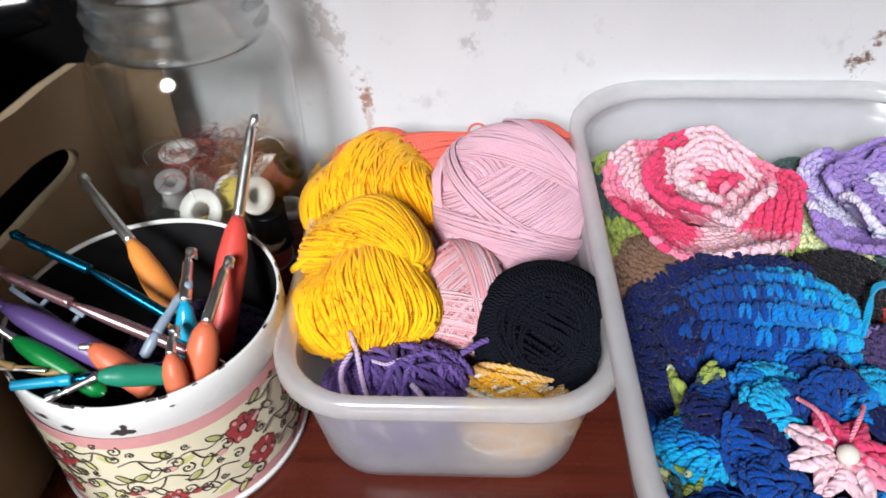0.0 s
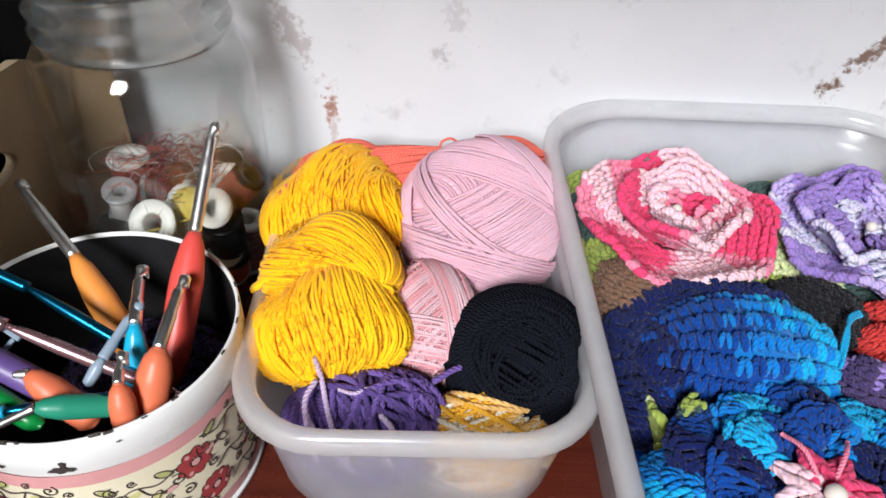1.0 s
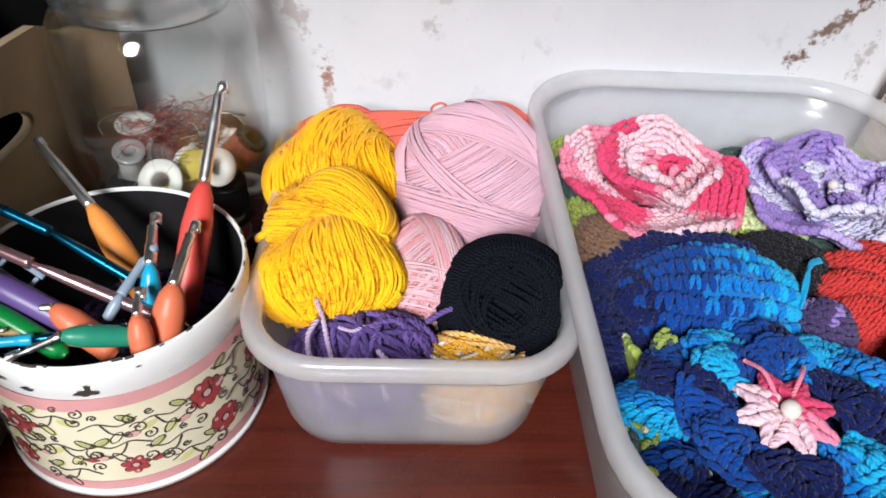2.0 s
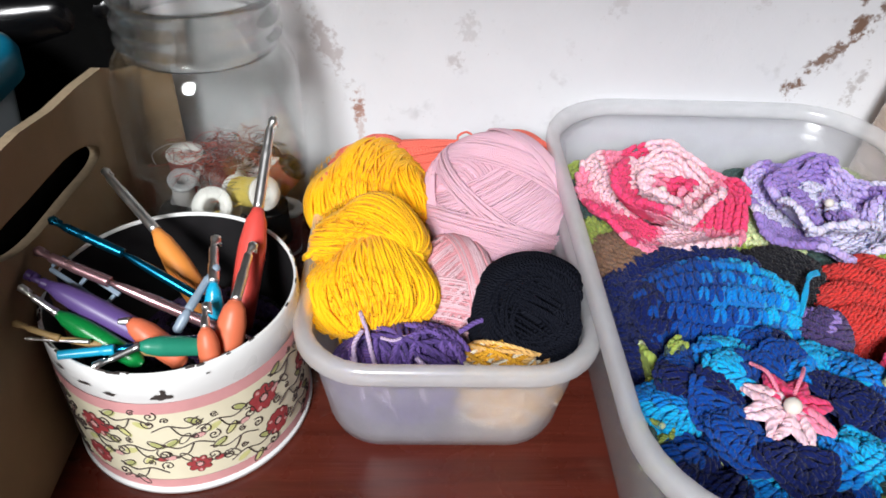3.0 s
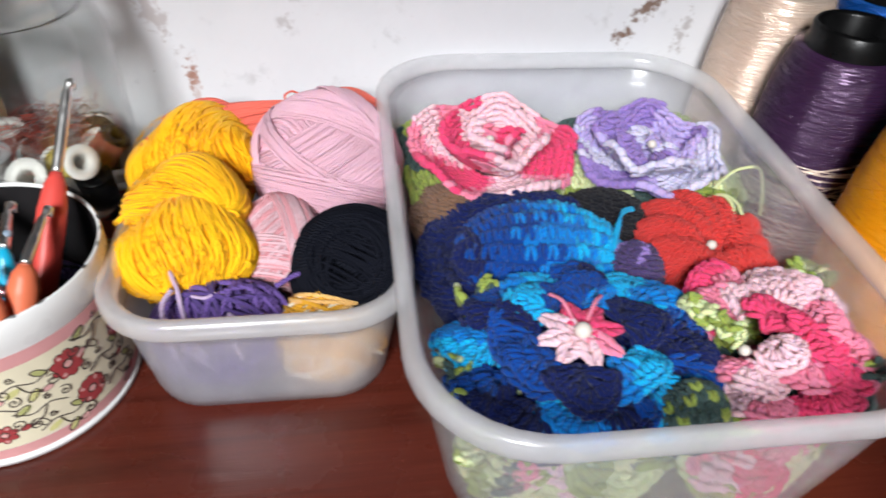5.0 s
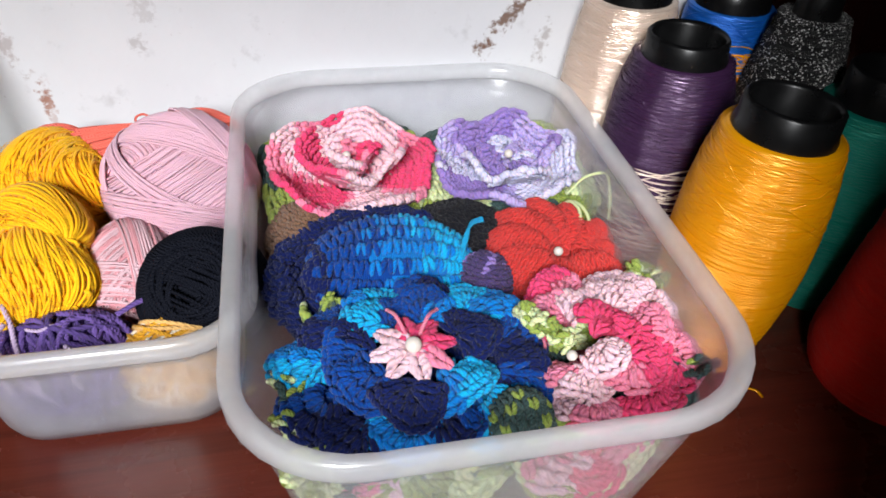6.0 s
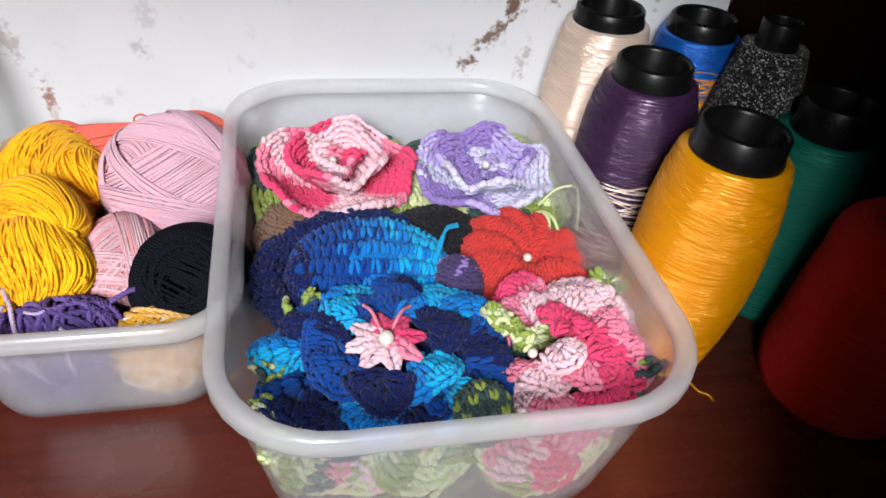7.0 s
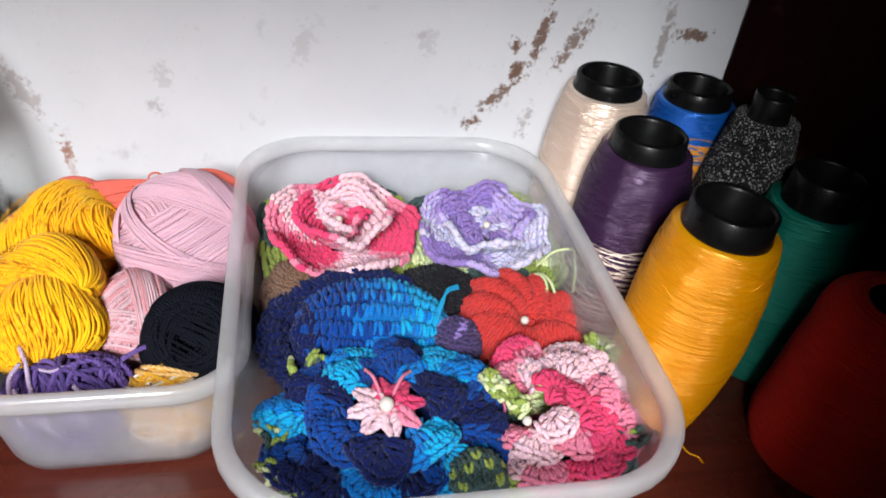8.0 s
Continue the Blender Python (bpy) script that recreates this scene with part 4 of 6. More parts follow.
def dyed(bins, seed=0, slip=0.05, lean=0.0):
    """Variegated yarn: colour slots by the place along the row, with uneven changes."""
    r = random.Random(seed)

    def pick(u, v, i):
        k = (u + lean * v + r.gauss(0, slip / len(bins) * 2)) % 1.0
        return bins[int(k * len(bins)) % len(bins)]
    return pick


def cup(r0, r1, height, petals, wave, rise, phase=0.0, sx=1.0, sy=1.0, z0=0.0):
    """A ring of petals that rises outward like a cup and rolls over at its wavy rim."""
    def fn(u, v):
        th = 2 * math.pi * u
        w = np.sin(petals * th + phase) + 0.35 * np.sin((petals * 2 - 1) * th + 1.7 * phase + 0.6)
        rho = (r0 + (r1 - r0) * v) * (1 + wave * w * v)
        z = z0 + height * v ** 1.8 + rise * v * v * np.sin(petals * th + phase + 1.1)
        return np.stack([sx * rho * np.cos(th), sy * rho * np.sin(th), z], -1)
    return fn


def shell(s, at, aim, size, slot, seed, lift=0.008, spread=150.0, tip=-0.2):
    """A fan of long stitches, domed, with a scalloped looped edge. aim: degrees."""
    a0, sp = radians(aim), radians(spread)
    r = random.Random(seed)
    p1, p2 = r.uniform(0, 6.28), r.uniform(0, 6.28)

    def fn(u, v):
        a = a0 + (u - 0.5) * sp * (0.55 + 0.45 * v)
        side = 1 - 0.35 * np.abs(2 * u - 1) ** 2.5
        rho = size * (0.1 + 0.9 * v) * side * (1 + 0.05 * np.sin(9 * u + p1))
        z = at[2] + lift * np.sin(math.pi * 0.62 * v) * (1 - 0.4 * (2 * u - 1) ** 2) + size * tip * v * v + size * 0.12 * v * np.sin(7.5 * u + p2)
        return np.stack([at[0] + rho * np.cos(a), at[1] + rho * np.sin(a), z + 0 * u], -1)

    slots = slot if isinstance(slot, tuple) else (slot,)
    pick = lambda u, v, i: slots[min(len(slots) - 1, int((u * 0.7 + v * 0.3) * len(slots)))]
    stitched(s, fn, 0.0092, 0.0056, pick, sheet=slots[0], closed=False, jitter=0.1, across=True, seed=seed, grid=(22, 8), thick=1.05)
    stitched(s, lambda u, v: fn(u, 0.95 + 0.08 * v), 0.0078, 0.0062, pick, rows=1, sheet=slots[0], closed=False, jitter=0.14, seed=seed + 1, grid=(22, 3), thick=1.15)


def crochet_flower(place, turn, label, petals, square, pearl_at, mats, seed=0):
    """A flower coaster: green square, cupped rings of petals, a pearl."""
    ob = thing("crochet_flower", pose(*place, *turn), label, "crochet flower", "crochet pieces in the large box")
    if square:
        h, sq, bins, spin = square
        c, sn = math.cos(spin), math.sin(spin)

        def turned(fn):
            return lambda u, v: fn(u, v) @ np.array(((c, sn, 0), (-sn, c, 0), (0, 0, 1)))
        s = Strands()
        stitched(s, turned(square_ring(h * 0.4, h, 0.000, 0.004, 0.0014, 5.0)), LS, WS, dyed(bins, seed), seed=seed, jitter=0.1)
        stitched(s, turned(square_ring(h * 0.97, h * 1.02, -0.006, 0.006, 0.0014, 5.0)), LS * 1.05, WS * 1.1, dyed(bins, seed + 1), rows=2, seed=seed + 3, jitter=0.1)
        part("leaf_square", s, sq, ob, "variegated green crochet square")
    for k, (fn, bins) in enumerate(petals):
        s = Strands()
        stitched(s, fn, LS, WS, dyed(bins, seed + k, 0.1, 0.06), seed=seed + k + 1, sheet=bins[0], jitter=0.08, up=True)
        stitched(s, lambda u, v, fn=fn: fn(u, 1.0 + 0.06 * v) + np.array((0.0, 0.0, 0.0012)), LS * 1.05, WS * 1.14, dyed(bins, seed + k, 0.1, 0.06), rows=1, seed=seed + k + 7, thick=1.25, jitter=0.12, up=True)
        part("petal_ring", s, mats, ob)
    if pearl_at:
        pearl(ob, pearl_at[:3], pearl_at[3])
    return ob


PINKS, GREENS = [C_ROSE, C_ROSE_M, C_ROSE_L], [C_LIME, C_MOSS, C_SAGE]
LILACS, BLUES = [C_LILAC, C_LILAC_M, C_LILAC_L], [C_NAVY, C_BLUE, C_AZURE, C_CYAN]
crochet_flower((0.1525, 0.3835, 0.066), (5, 1, 0), "pink variegated crochet rose on a green square, with pearl", [
    (cup(0.014, 0.0535, 0.015, 5, 0.03, 0.0045, 0.5, 1.0, 1.0, 0.000), (0, 0, 0, 1, 2, 2, 2, 0, 0, 1, 2, 2, 1, 0, 0, 0, 0, 1, 2, 2, 2, 2, 1, 0)),
    (cup(0.006, 0.0325, 0.020, 4, 0.06, 0.0045, 2.2, 1.0, 1.0, 0.004), (1, 2, 2, 2, 2, 2, 2, 2, 0, 0, 0, 0, 0, 1, 2, 2, 2, 2)),
    (cup(0.002, 0.0155, 0.013, 3, 0.16, 0.003, 0.4, 1.0, 0.9, 0.009), (0, 0, 1, 2, 2, 2, 2, 1)),
], (0.0575, GREENS, (0, 1, 2, 2, 1, 0, 1, 2, 2, 1, 1, 0, 0, 0, 2, 1, 0, 0), 0.12), (-0.004, -0.004, 0.0275, 0.0031), PINKS, 11)
lilac = crochet_flower((0.2645, 0.3805, 0.064), (5, -2, 4), "lilac variegated crochet flower on a green square, with pearl", [
    (cup(0.012, 0.0490, 0.013, 6, 0.045, 0.0045, 0.1, 1.0, 1.0, 0.000), (2, 2, 1, 1, 0, 0, 0, 1, 2, 2, 0, 0, 0, 1, 2, 2, 2, 2)),
    (cup(0.006, 0.0325, 0.0175, 5, 0.10, 0.0045, 1.4, 1.0, 1.0, 0.003), (0, 1, 1, 0, 0, 0, 0, 1, 2, 2, 2, 2, 2, 1)),
], (0.0560, GREENS, (0, 0, 1, 0, 1, 1, 2, 2, 0, 0, 0, 0, 2, 2, 2, 1, 0, 0), -0.05), (-0.001, -0.006, 0.0255, 0.0031), LILACS, 23)
s = Strands()
for k, (aim, slot) in enumerate(((10, (2, 1)), (75, (1, 2)), (135, 0), (200, 0), (310, (0, 1)))):
    shell(s, (0.004 * math.cos(radians(aim)), 0.004 * math.sin(radians(aim)), 0.0105), aim, 0.017, slot, 400 + k * 3, 0.010, 110)
part("petal", s, LILACS, lilac, "puffed inner petals")

# blue cap with a ruffled navy edge
ob = thing("crochet_beanie", pose(0.1665, 0.2915, 0.0535, 0, 4, -8), "blue shaded crochet cap with a navy ruffled edge", "crochet piece", "crochet pieces in the large box")
s = Strands()


def cap(u, v):
    a, b = math.pi * (0.07 + 0.88 * u), math.pi * (1.25 - 1.5 * v)
    w = np.sin(a) ** 0.75
    return np.stack([-0.050 * np.cos(a) + 0 * b, 0.038 * w * np.cos(b) - 0.006 * np.cos(a), 0.035 * w * np.sin(b)], -1)


def cap_pick(u, v, i):
    w = u + 0.42 * (v - 0.45) + 0.22 * (((i * 37 + int(v * 97) * 13) % 11) / 10 - 0.5)
    return 0 if w < 0.13 else 1 if w < 0.42 else 2 if w < 0.66 else 3 if w < 0.98 else 2


stitched(s, cap, 0.0088, 0.0062, cap_pick, rows=15, seed=5, sheet=1, grid=(40, 40), closed=False, jitter=0.12, thick=1.2, across=True)
part("crown", s, BLUES, ob)
s = Strands()
edge_path = along([(-0.054, -0.040, 0.000), (-0.065, -0.022, 0.004), (-0.064, -0.002, 0.008), (-0.052, 0.017, 0.012), (-0.030, 0.029, 0.017), (-0.005, 0.031, 0.021), (0.016, 0.028, 0.022)], 15)
for k, c in enumerate(edge_path):
    stitched(s, puff(c, (0.0078, 0.0074, 0.0086 if k % 2 else 0.0066), np.eye(3)), 0.0070, 0.0054, lambda u, v, i: 0, seed=600 + k, grid=(14, 8), jitter=0.3)
stitched(s, puff((-0.038, -0.012, -0.010), (0.024, 0.034, 0.020), np.eye(3)), 0.0080, 0.0062, lambda u, v, i: 0, seed=640, grid=(30, 14), jitter=0.25)
part("ruffle", s, BLUES, ob, "dark navy ruffle")

# large blue flower with a pink star: shells in two tiers round the middle
ob = thing("crochet_flower", pose(0.1655, 0.200, 0.066, 2, -1, 0), "large ruffled blue crochet flower with a pink star and pearl", "crochet flower", "crochet pieces in the large box")
s = Strands()
stitched(s, ring(0.004, 0.056, 6, 0.0, -0.006, 0.002, 0.3, 0.04, 1.12, 0.78), 0.009, 0.0068, lambda u, v, i: 0 if i % 4 else 1, seed=50, grid=(48, 8))
part("middle_round", s, BLUES, ob)
for k, (aim, dist, size, slot, z) in enumerate((
    (2, 0.036, 0.033, (0, 0, 1), -0.001), (38, 0.038, 0.036, (3, 2, 3), 0.000), (72, 0.028, 0.031, (1, 0, 1), 0.001), (104, 0.027, 0.031, (2, 3, 2), 0.002), (138, 0.034, 0.031, (0, 1, 0), 0.000),
    (168, 0.038, 0.033, (2, 2, 3), -0.002), (200, 0.040, 0.031, (1, 1, 0), -0.003), (228, 0.038, 0.033, (0, 0, 0), -0.004), (256, 0.029, 0.027, (3, 2, 2), -0.004), (286, 0.029, 0.027, (0, 0, 1), -0.003),
    (315, 0.036, 0.030, (2, 3, 2), -0.002), (340, 0.038, 0.033, (0, 1, 0), -0.001),
)):
    a = radians(aim)
    s = Strands()
    shell(s, (dist * 0.95 * math.cos(a), dist * 0.86 * math.sin(a), 0.006 + z), aim, size, slot, 50 + 5 * k, 0.009, 125, -0.22)
    part("petal", s, BLUES, ob)
for k, (aim, slot) in enumerate(((18, (0, 0)), (70, (2, 1)), (118, (1, 3)), (165, (0, 1)), (212, (1, 1)), (258, (0, 0)), (310, (2, 3)))):
    a = radians(aim)
    s = Strands()
    shell(s, (0.017 * math.cos(a), 0.015 * math.sin(a), 0.0125), aim, 0.026, slot, 150 + 5 * k, 0.007, 120, -0.1)
    part("petal", s, BLUES, ob)
for k in range(8):
    a = 2 * math.pi * (k + 0.12) / 8
    s = Strands()
    d = np.array((math.cos(a), math.sin(a), 0.0))
    e = np.array((-math.sin(a), math.cos(a), 0.0))
    up = np.array((0.0, 0.0, 1.0))
    rr = np.random.RandomState(k)
    F = np.stack([np.stack([(d + 0.18 * up * q) * ln + e * ln * 0.12 * rr.uniform(-1, 1), e * w, up * 0.0075]) for q, ln, w in ((-0.6, 0.0150, 0.0115), (0.2, 0.012, 0.0105), (-1.0, 0.0095, 0.0070))])
    P = np.stack([d * 0.0125 + up * 0.0195, d * 0.0075 + up * 0.0205, d * 0.0185 + up * 0.0185])
    s.stamp(ST_V, ST_F, ST_UV, F, P, np.zeros(3, int))
    part("star_petal", s, C_ROSE if k in (1, 2, 0) else C_ROSE_M if k == 7 else C_ROSE_L, ob, "pink pointed star petal")
s = Strands()
for a in (1.9, 0.95):
    s.tube(along([(0.006 * math.cos(a), 0.006 * math.sin(a), 0.021), (0.018 * math.cos(a), 0.018 * math.sin(a), 0.026), (0.029 * math.cos(a), 0.029 * math.sin(a), 0.021)], 14), 0.0011, 5)
part("yarn_end", s, C_ROSE_M, ob)
pearl(ob, (0.0, -0.002, 0.0242), 0.0043)

# red flower: thick folds twisted round the pearl
ob = thing("crochet_flower", pose(0.2745, 0.2870, 0.059, 8, 0, 0), "red knitted flower with puffed twisted petals and a pearl", "crochet flower", "crochet pieces in the large box")
for k, (aim, swirl, size, side, z) in enumerate(((14, 35, 1.0, 1.0, 0.0), (54, 30, 1.0, 0.9, 0.002), (90, 20, 1.05, 0.9, 0.004), (126, 8, 1.05, 0.95, 0.004), (164, -25, 1.0, 1.05, 0.002), (208, -68, 1.1, 1.1, 0.0), (256, 84, 1.15, 1.15, -0.002), (306, 62, 1.1, 1.1, -0.001), (340, 50, 0.95, 0.9, -0.003))):
    a, b = radians(aim), radians(aim + swirl)
    d = np.array((math.cos(a), math.sin(a), 0.0))
    q = np.array((math.cos(b), math.sin(b), 0.0))
    f = np.stack([np.array((-0.35 * d[0], -0.35 * d[1], 0.94)), np.cross((0, 0, 1), q), q])
    s = Strands()
    stitched(s, puff(d * 0.0275 + np.array((0, 0, z)), (0.0215, 0.0096 * side, 0.0215 * size), f), 0.0054, 0.0040, lambda u, v, i: 0, seed=70 + k, grid=(28, 16), thick=0.7, jitter=0.1)
    part("petal", s, C_RED, ob)
s = Strands()
stitched(s, puff((0, -0.002, 0.001), (0.017, 0.016, 0.0095), np.eye(3)), 0.0056, 0.0046, lambda u, v, i: 0, seed=78, grid=(28, 16), thick=0.7)
part("middle", s, C_RED, ob)
pearl(ob, (-0.003, -0.006, 0.0148), 0.0031)
s = Strands()
s.tube(along([(0.012, 0.036, 0.014), (0.0155, 0.031, 0.0215), (0.018, 0.021, 0.023), (0.0165, 0.012, 0.0205)], 18), 0.0011, 6)
s.tube(along([(0.012, 0.037, 0.014), (0.0185, 0.030, 0.0215), (0.022, 0.020, 0.0225), (0.0235, 0.013, 0.019)], 18), 0.0011, 6)
s.tube(along([(0.02, 0.048, 0.012), (0.034, 0.050, 0.026), (0.044, 0.046, 0.03), (0.044, 0.034, 0.024), (0.041, 0.02, 0.012)], 26), 0.001, 6)
tagged(part("thread_end", s, C_LIME, ob), "pale green thread ends")

# second pink flower: shells spreading from a pearl at its edge
ob = thing("crochet_flower", pose(0.2660, 0.1980, 0.0640, 4, -4, 0), "pink shaded crochet flower with layered ruffled shell petals", "crochet flower", "crochet pieces in the large box")
s = Strands()
stitched(s, square_ring(0.010, 0.0475, -0.006, -0.002, 0.0014, 5.0), LS, WS, dyed((2, 2, 1, 0, 1, 2, 2, 1, 0, 2, 2, 2), 3), seed=36, jitter=0.1)
part("leaf_square", s, GREENS, ob, "dark green crochet square")
for k, (px, py, z, aim, size, slot) in enumerate((
    (0.022, -0.012, 0.003, -20, 0.026, (0, 1)), (0.026, 0.010, 0.003, 15, 0.024, (1, 2)), (0.020, 0.024, 0.004, 55, 0.026, (2, 2)), (-0.006, 0.026, 0.004, 100, 0.026, (1, 0)), (-0.022, 0.010, 0.003, 150, 0.022, (0, 1)),
    (0.010, -0.024, 0.002, -70, 0.024, (0, 0)), (-0.012, -0.024, 0.002, -110, 0.024, (2, 1)), (-0.026, -0.010, 0.002, 195, 0.020, (1, 2)),
    (0.012, -0.002, 0.011, 0, 0.025, (0, 1)), (0.008, 0.010, 0.012, 60, 0.024, (2, 2)), (-0.010, 0.010, 0.011, 115, 0.023, (2, 1)), (0.004, -0.012, 0.010, -50, 0.025, (1, 0)), (-0.012, -0.012, 0.009, -120, 0.022, (1, 2)),
    (-0.004, -0.002, 0.017, 30, 0.020, (0, 0)), (-0.008, -0.008, 0.016, -60, 0.017, (2, 2)),
)):
    s = Strands()
    shell(s, (px, py, z), aim, size, slot, 300 + 4 * k, 0.010, 135, -0.15)
    part("petal", s, PINKS, ob)
pearl(ob, (-0.0195, -0.013, 0.0215), 0.0029)


def crochet_leaf(place, turn, size, seq, label):
    ob = thing("crochet_leaf", pose(*place, *turn), label, "crochet leaf", "crochet pieces in the large box")
    s = Strands()
    stitched(s, ring(0.002, size, 3, 0.0, 0.004, 0.004, 0.2, 0.15, 1.0, 0.55), 0.0066, 0.0052, runs(seq, 6, 2), seed=int(size * 9000))
    stitched(s, ring(0.001, size * 0.6, 2, 0.004, 0.006, 0.003, 0.6, 0.1, 1.0, 0.5), 0.0066, 0.0052, runs(seq, 4, 3), seed=int(size * 7000))
    part("leaf_body", s, GREENS, ob)
    return ob


crochet_leaf((0.231, 0.211, 0.082), (0, 6, -50), 0.012, (0, 0, 1), "pale lime crochet leaf beside the blue flower")
crochet_leaf((0.241, 0.198, 0.081), (0, 6, -50), 0.010, (0, 1, 1), "lime crochet leaf beside the pink flower")
crochet_leaf((0.103, 0.200, 0.064), (0, 30, 70), 0.018, (1, 1, 0, 2), "lime and moss crochet leaf against the box side")
crochet_leaf((0.102, 0.178, 0.063), (0, 30, 80), 0.017, (0, 0, 1), "pale lime crochet leaf against the box side")
crochet_leaf((0.108, 0.154, 0.062), (20, 0, 20), 0.015, (1, 0, 0), "lime crochet leaf in the front corner")
crochet_leaf((0.314, 0.242, 0.074), (0, -20, -60), 0.016, (1, 0, 1), "moss green crochet leaf by the red flower")
crochet_leaf((0.312, 0.176, 0.066), (0, -40, -85), 0.022, (2, 2, 2, 1), "dark sage crochet leaf against the box side")
crochet_leaf((0.126, 0.249, 0.070), (0, 5, 30), 0.0045, (1, 2), "small moss crochet leaf under the blue cap")
ob = thing("crochet_roll", pose(0.2115, 0.1575, 0.068), "dark green rolled crochet piece by the box front", "crochet piece", "crochet pieces in the large box")
s = Strands()
stitched(s, puff((0, 0, 0), (0.017, 0.013, 0.014), turn_to((1, 0.1, 0.1))), 0.0066, 0.0052, lambda u, v, i: 2 if i % 5 else 1, seed=130, sheet=2, grid=(30, 14))
part("roll_body", s, GREENS, ob)
for nm, place, rad, mat, lab in (
    ("crochet_ball", (0.2215, 0.2725, 0.0585), (0.0155, 0.018, 0.017), [C_PLUM, C_LILAC], "plum crochet ball under the red flower"),
    ("crochet_piece", (0.220, 0.325, 0.050), (0.036, 0.030, 0.026), [C_BLACK, C_BLACK], "black crochet piece between the flowers"),
    ("crochet_piece", (0.115, 0.335, 0.052), (0.022, 0.032, 0.026), [C_BROWN, C_BROWN], "brown crochet piece below the pink rose"),
):
    ob = thing(nm, pose(*place), lab, "crochet piece", "crochet pieces in the large box")
    s = Strands()
    stitched(s, puff((0, 0, 0), rad, turn_to((0.2, 0.4, 1))), 0.0066, 0.0054, lambda u, v, i: 1 if v < 0.3 and i % 4 == 0 else 0, seed=140, grid=(30, 16))
    part("body", s, mat, ob)
ob = thing("yarn_loop", pose(0.216, 0.292, 0.070), "cyan yarn loop beside the plum ball", "yarn")
s = Strands()
for j in range(3):
    s.tube(along([(-0.008, -0.016, 0.004 + j * 0.001), (-0.004 + j * 0.001, -0.004, 0.012), (0.004, 0.007 + j * 0.0012, 0.015), (0.012, 0.012 + j * 0.0015, 0.013)], 18), 0.001, 5)
part("strand", s, C_CYAN, ob)

# pieces lower in the box that shine through its walls
for k, (x, y, z, rx, ry, seq, mats, sz) in enumerate((
    (0.150, 0.176, 0.036, 62, 0, (2, 1, 2, 0), PINKS, 0.036), (0.185, 0.172, 0.034, 60, 8, (0, 0, 1), GREENS, 0.034), (0.255, 0.170, 0.036, 58, -5, (0, 1, 2), PINKS, 0.042),
    (0.128, 0.172, 0.034, 60, 20, (2, 1, 0), GREENS, 0.026), (0.285, 0.200, 0.030, 30, -30, (0, 0, 1), PINKS, 0.036), (0.215, 0.205, 0.026, 15, 0, (1, 0, 2), GREENS, 0.046),
    (0.150, 0.270, 0.024, 5, 0, (0, 1, 2, 1), BLUES, 0.046), (0.245, 0.285, 0.022, -5, 0, (2, 1, 0), GREENS, 0.05), (0.160, 0.380, 0.030, 0, 0, (0, 1, 2), PINKS, 0.052), (0.258, 0.380, 0.028, 0, 0, (1, 0, 2), GREENS, 0.05),
    (0.122, 0.250, 0.036, 10, 60, (0, 1, 1), GREENS, 0.032), (0.290, 0.300, 0.036, 0, -60, (0, 2), PINKS, 0.032),
)):
    ob = thing("crochet_flower", pose(x, y, z, rx, ry, k * 37 % 20), "folded crochet piece deeper in the plastic box", "crochet flower", "crochet pieces in the large box")
    s = Strands()
    stitched(s, ring(0.004, sz, 5, 0.0, 0.004, 0.003, k, 0.1, 1.0, 0.8 if rx > 20 else 1.0), 0.0105, 0.008, runs(seq, 8, k), seed=200 + k, grid=(48, 8))
    part("petal_ring", s, mats, ob)
    if rx > 50:
        s = Strands()
        stitched(s, ring(sz * 0.86, sz * 1.08, 4, 0.002, 0.004, 0.002, k, 0.05, 1.0, 0.8), 0.0095, 0.007, runs((0, 0, 1), 8, k), rows=2, seed=230 + k, grid=(48, 6))
        part("leaf_edge", s, GREENS, ob, "lime green crochet edge")


# ---- cardboard box with a blue tub and black things ----
ob = thing("cardboard_box", pose(-0.211, 0.0, 0.0), "brown cardboard box with a cut handle hole, open on top", "box")


def sheet_with_hole(outer, hole, thick):
    """A board in the y-z plane with an opening cut through it."""
    bm = bmesh.new()
    edges = []
    for loop in (outer, hole):
        vs = [bm.verts.new((0.0, y, z)) for y, z in loop]
        edges += [bm.edges.new((vs[i], vs[(i + 1) % len(vs)])) for i in range(len(vs))]
    res = bmesh.ops.triangle_fill(bm, use_beauty=True, use_dissolve=False, edges=edges)
    faces = [g for g in res["geom"] if isinstance(g, bmesh.types.BMFace)]
    out = bmesh.ops.extrude_face_region(bm, geom=faces)
    for v in [g for g in out["geom"] if isinstance(g, bmesh.types.BMVert)]:
        v.co.x -= thick
    for f in bm.faces:
        f.normal_update()
        f.material_index = 0 if abs(f.normal.x) > 0.7 else 1
    return bm


hole = [(0.303 + 0.066 * math.copysign(abs(math.cos(a)) ** 0.6, math.cos(a)), 0.1300 - 0.16 * 0.066 * math.cos(a) + 0.0105 * math.sin(a)) for a in np.linspace(0, 2 * math.pi, 36, endpoint=False)]
edge = [(0.05, 0.0), (0.412, 0.0), (0.418, 0.10), (0.412, 0.154)] + [(0.40 - 0.035 * k, 0.1595 + 0.0042 * k + 0.0012 * math.sin(k * 2.7)) for k in range(10)] + [(0.05, 0.2)]
panel = part("side_panel", sheet_with_hole(edge, hole, 0.006), [M_CARD, M_CARD_EDGE], ob, "cardboard side with a handle hole")
flap = part("corner_flap", box(0.0, 0.04, -0.003, 0.003, 0.0, 0.146, 0.0008), M_CARD, ob)
flap.matrix_basis = pose(-0.003, 0.418, 0.0, -2, 0, 38)
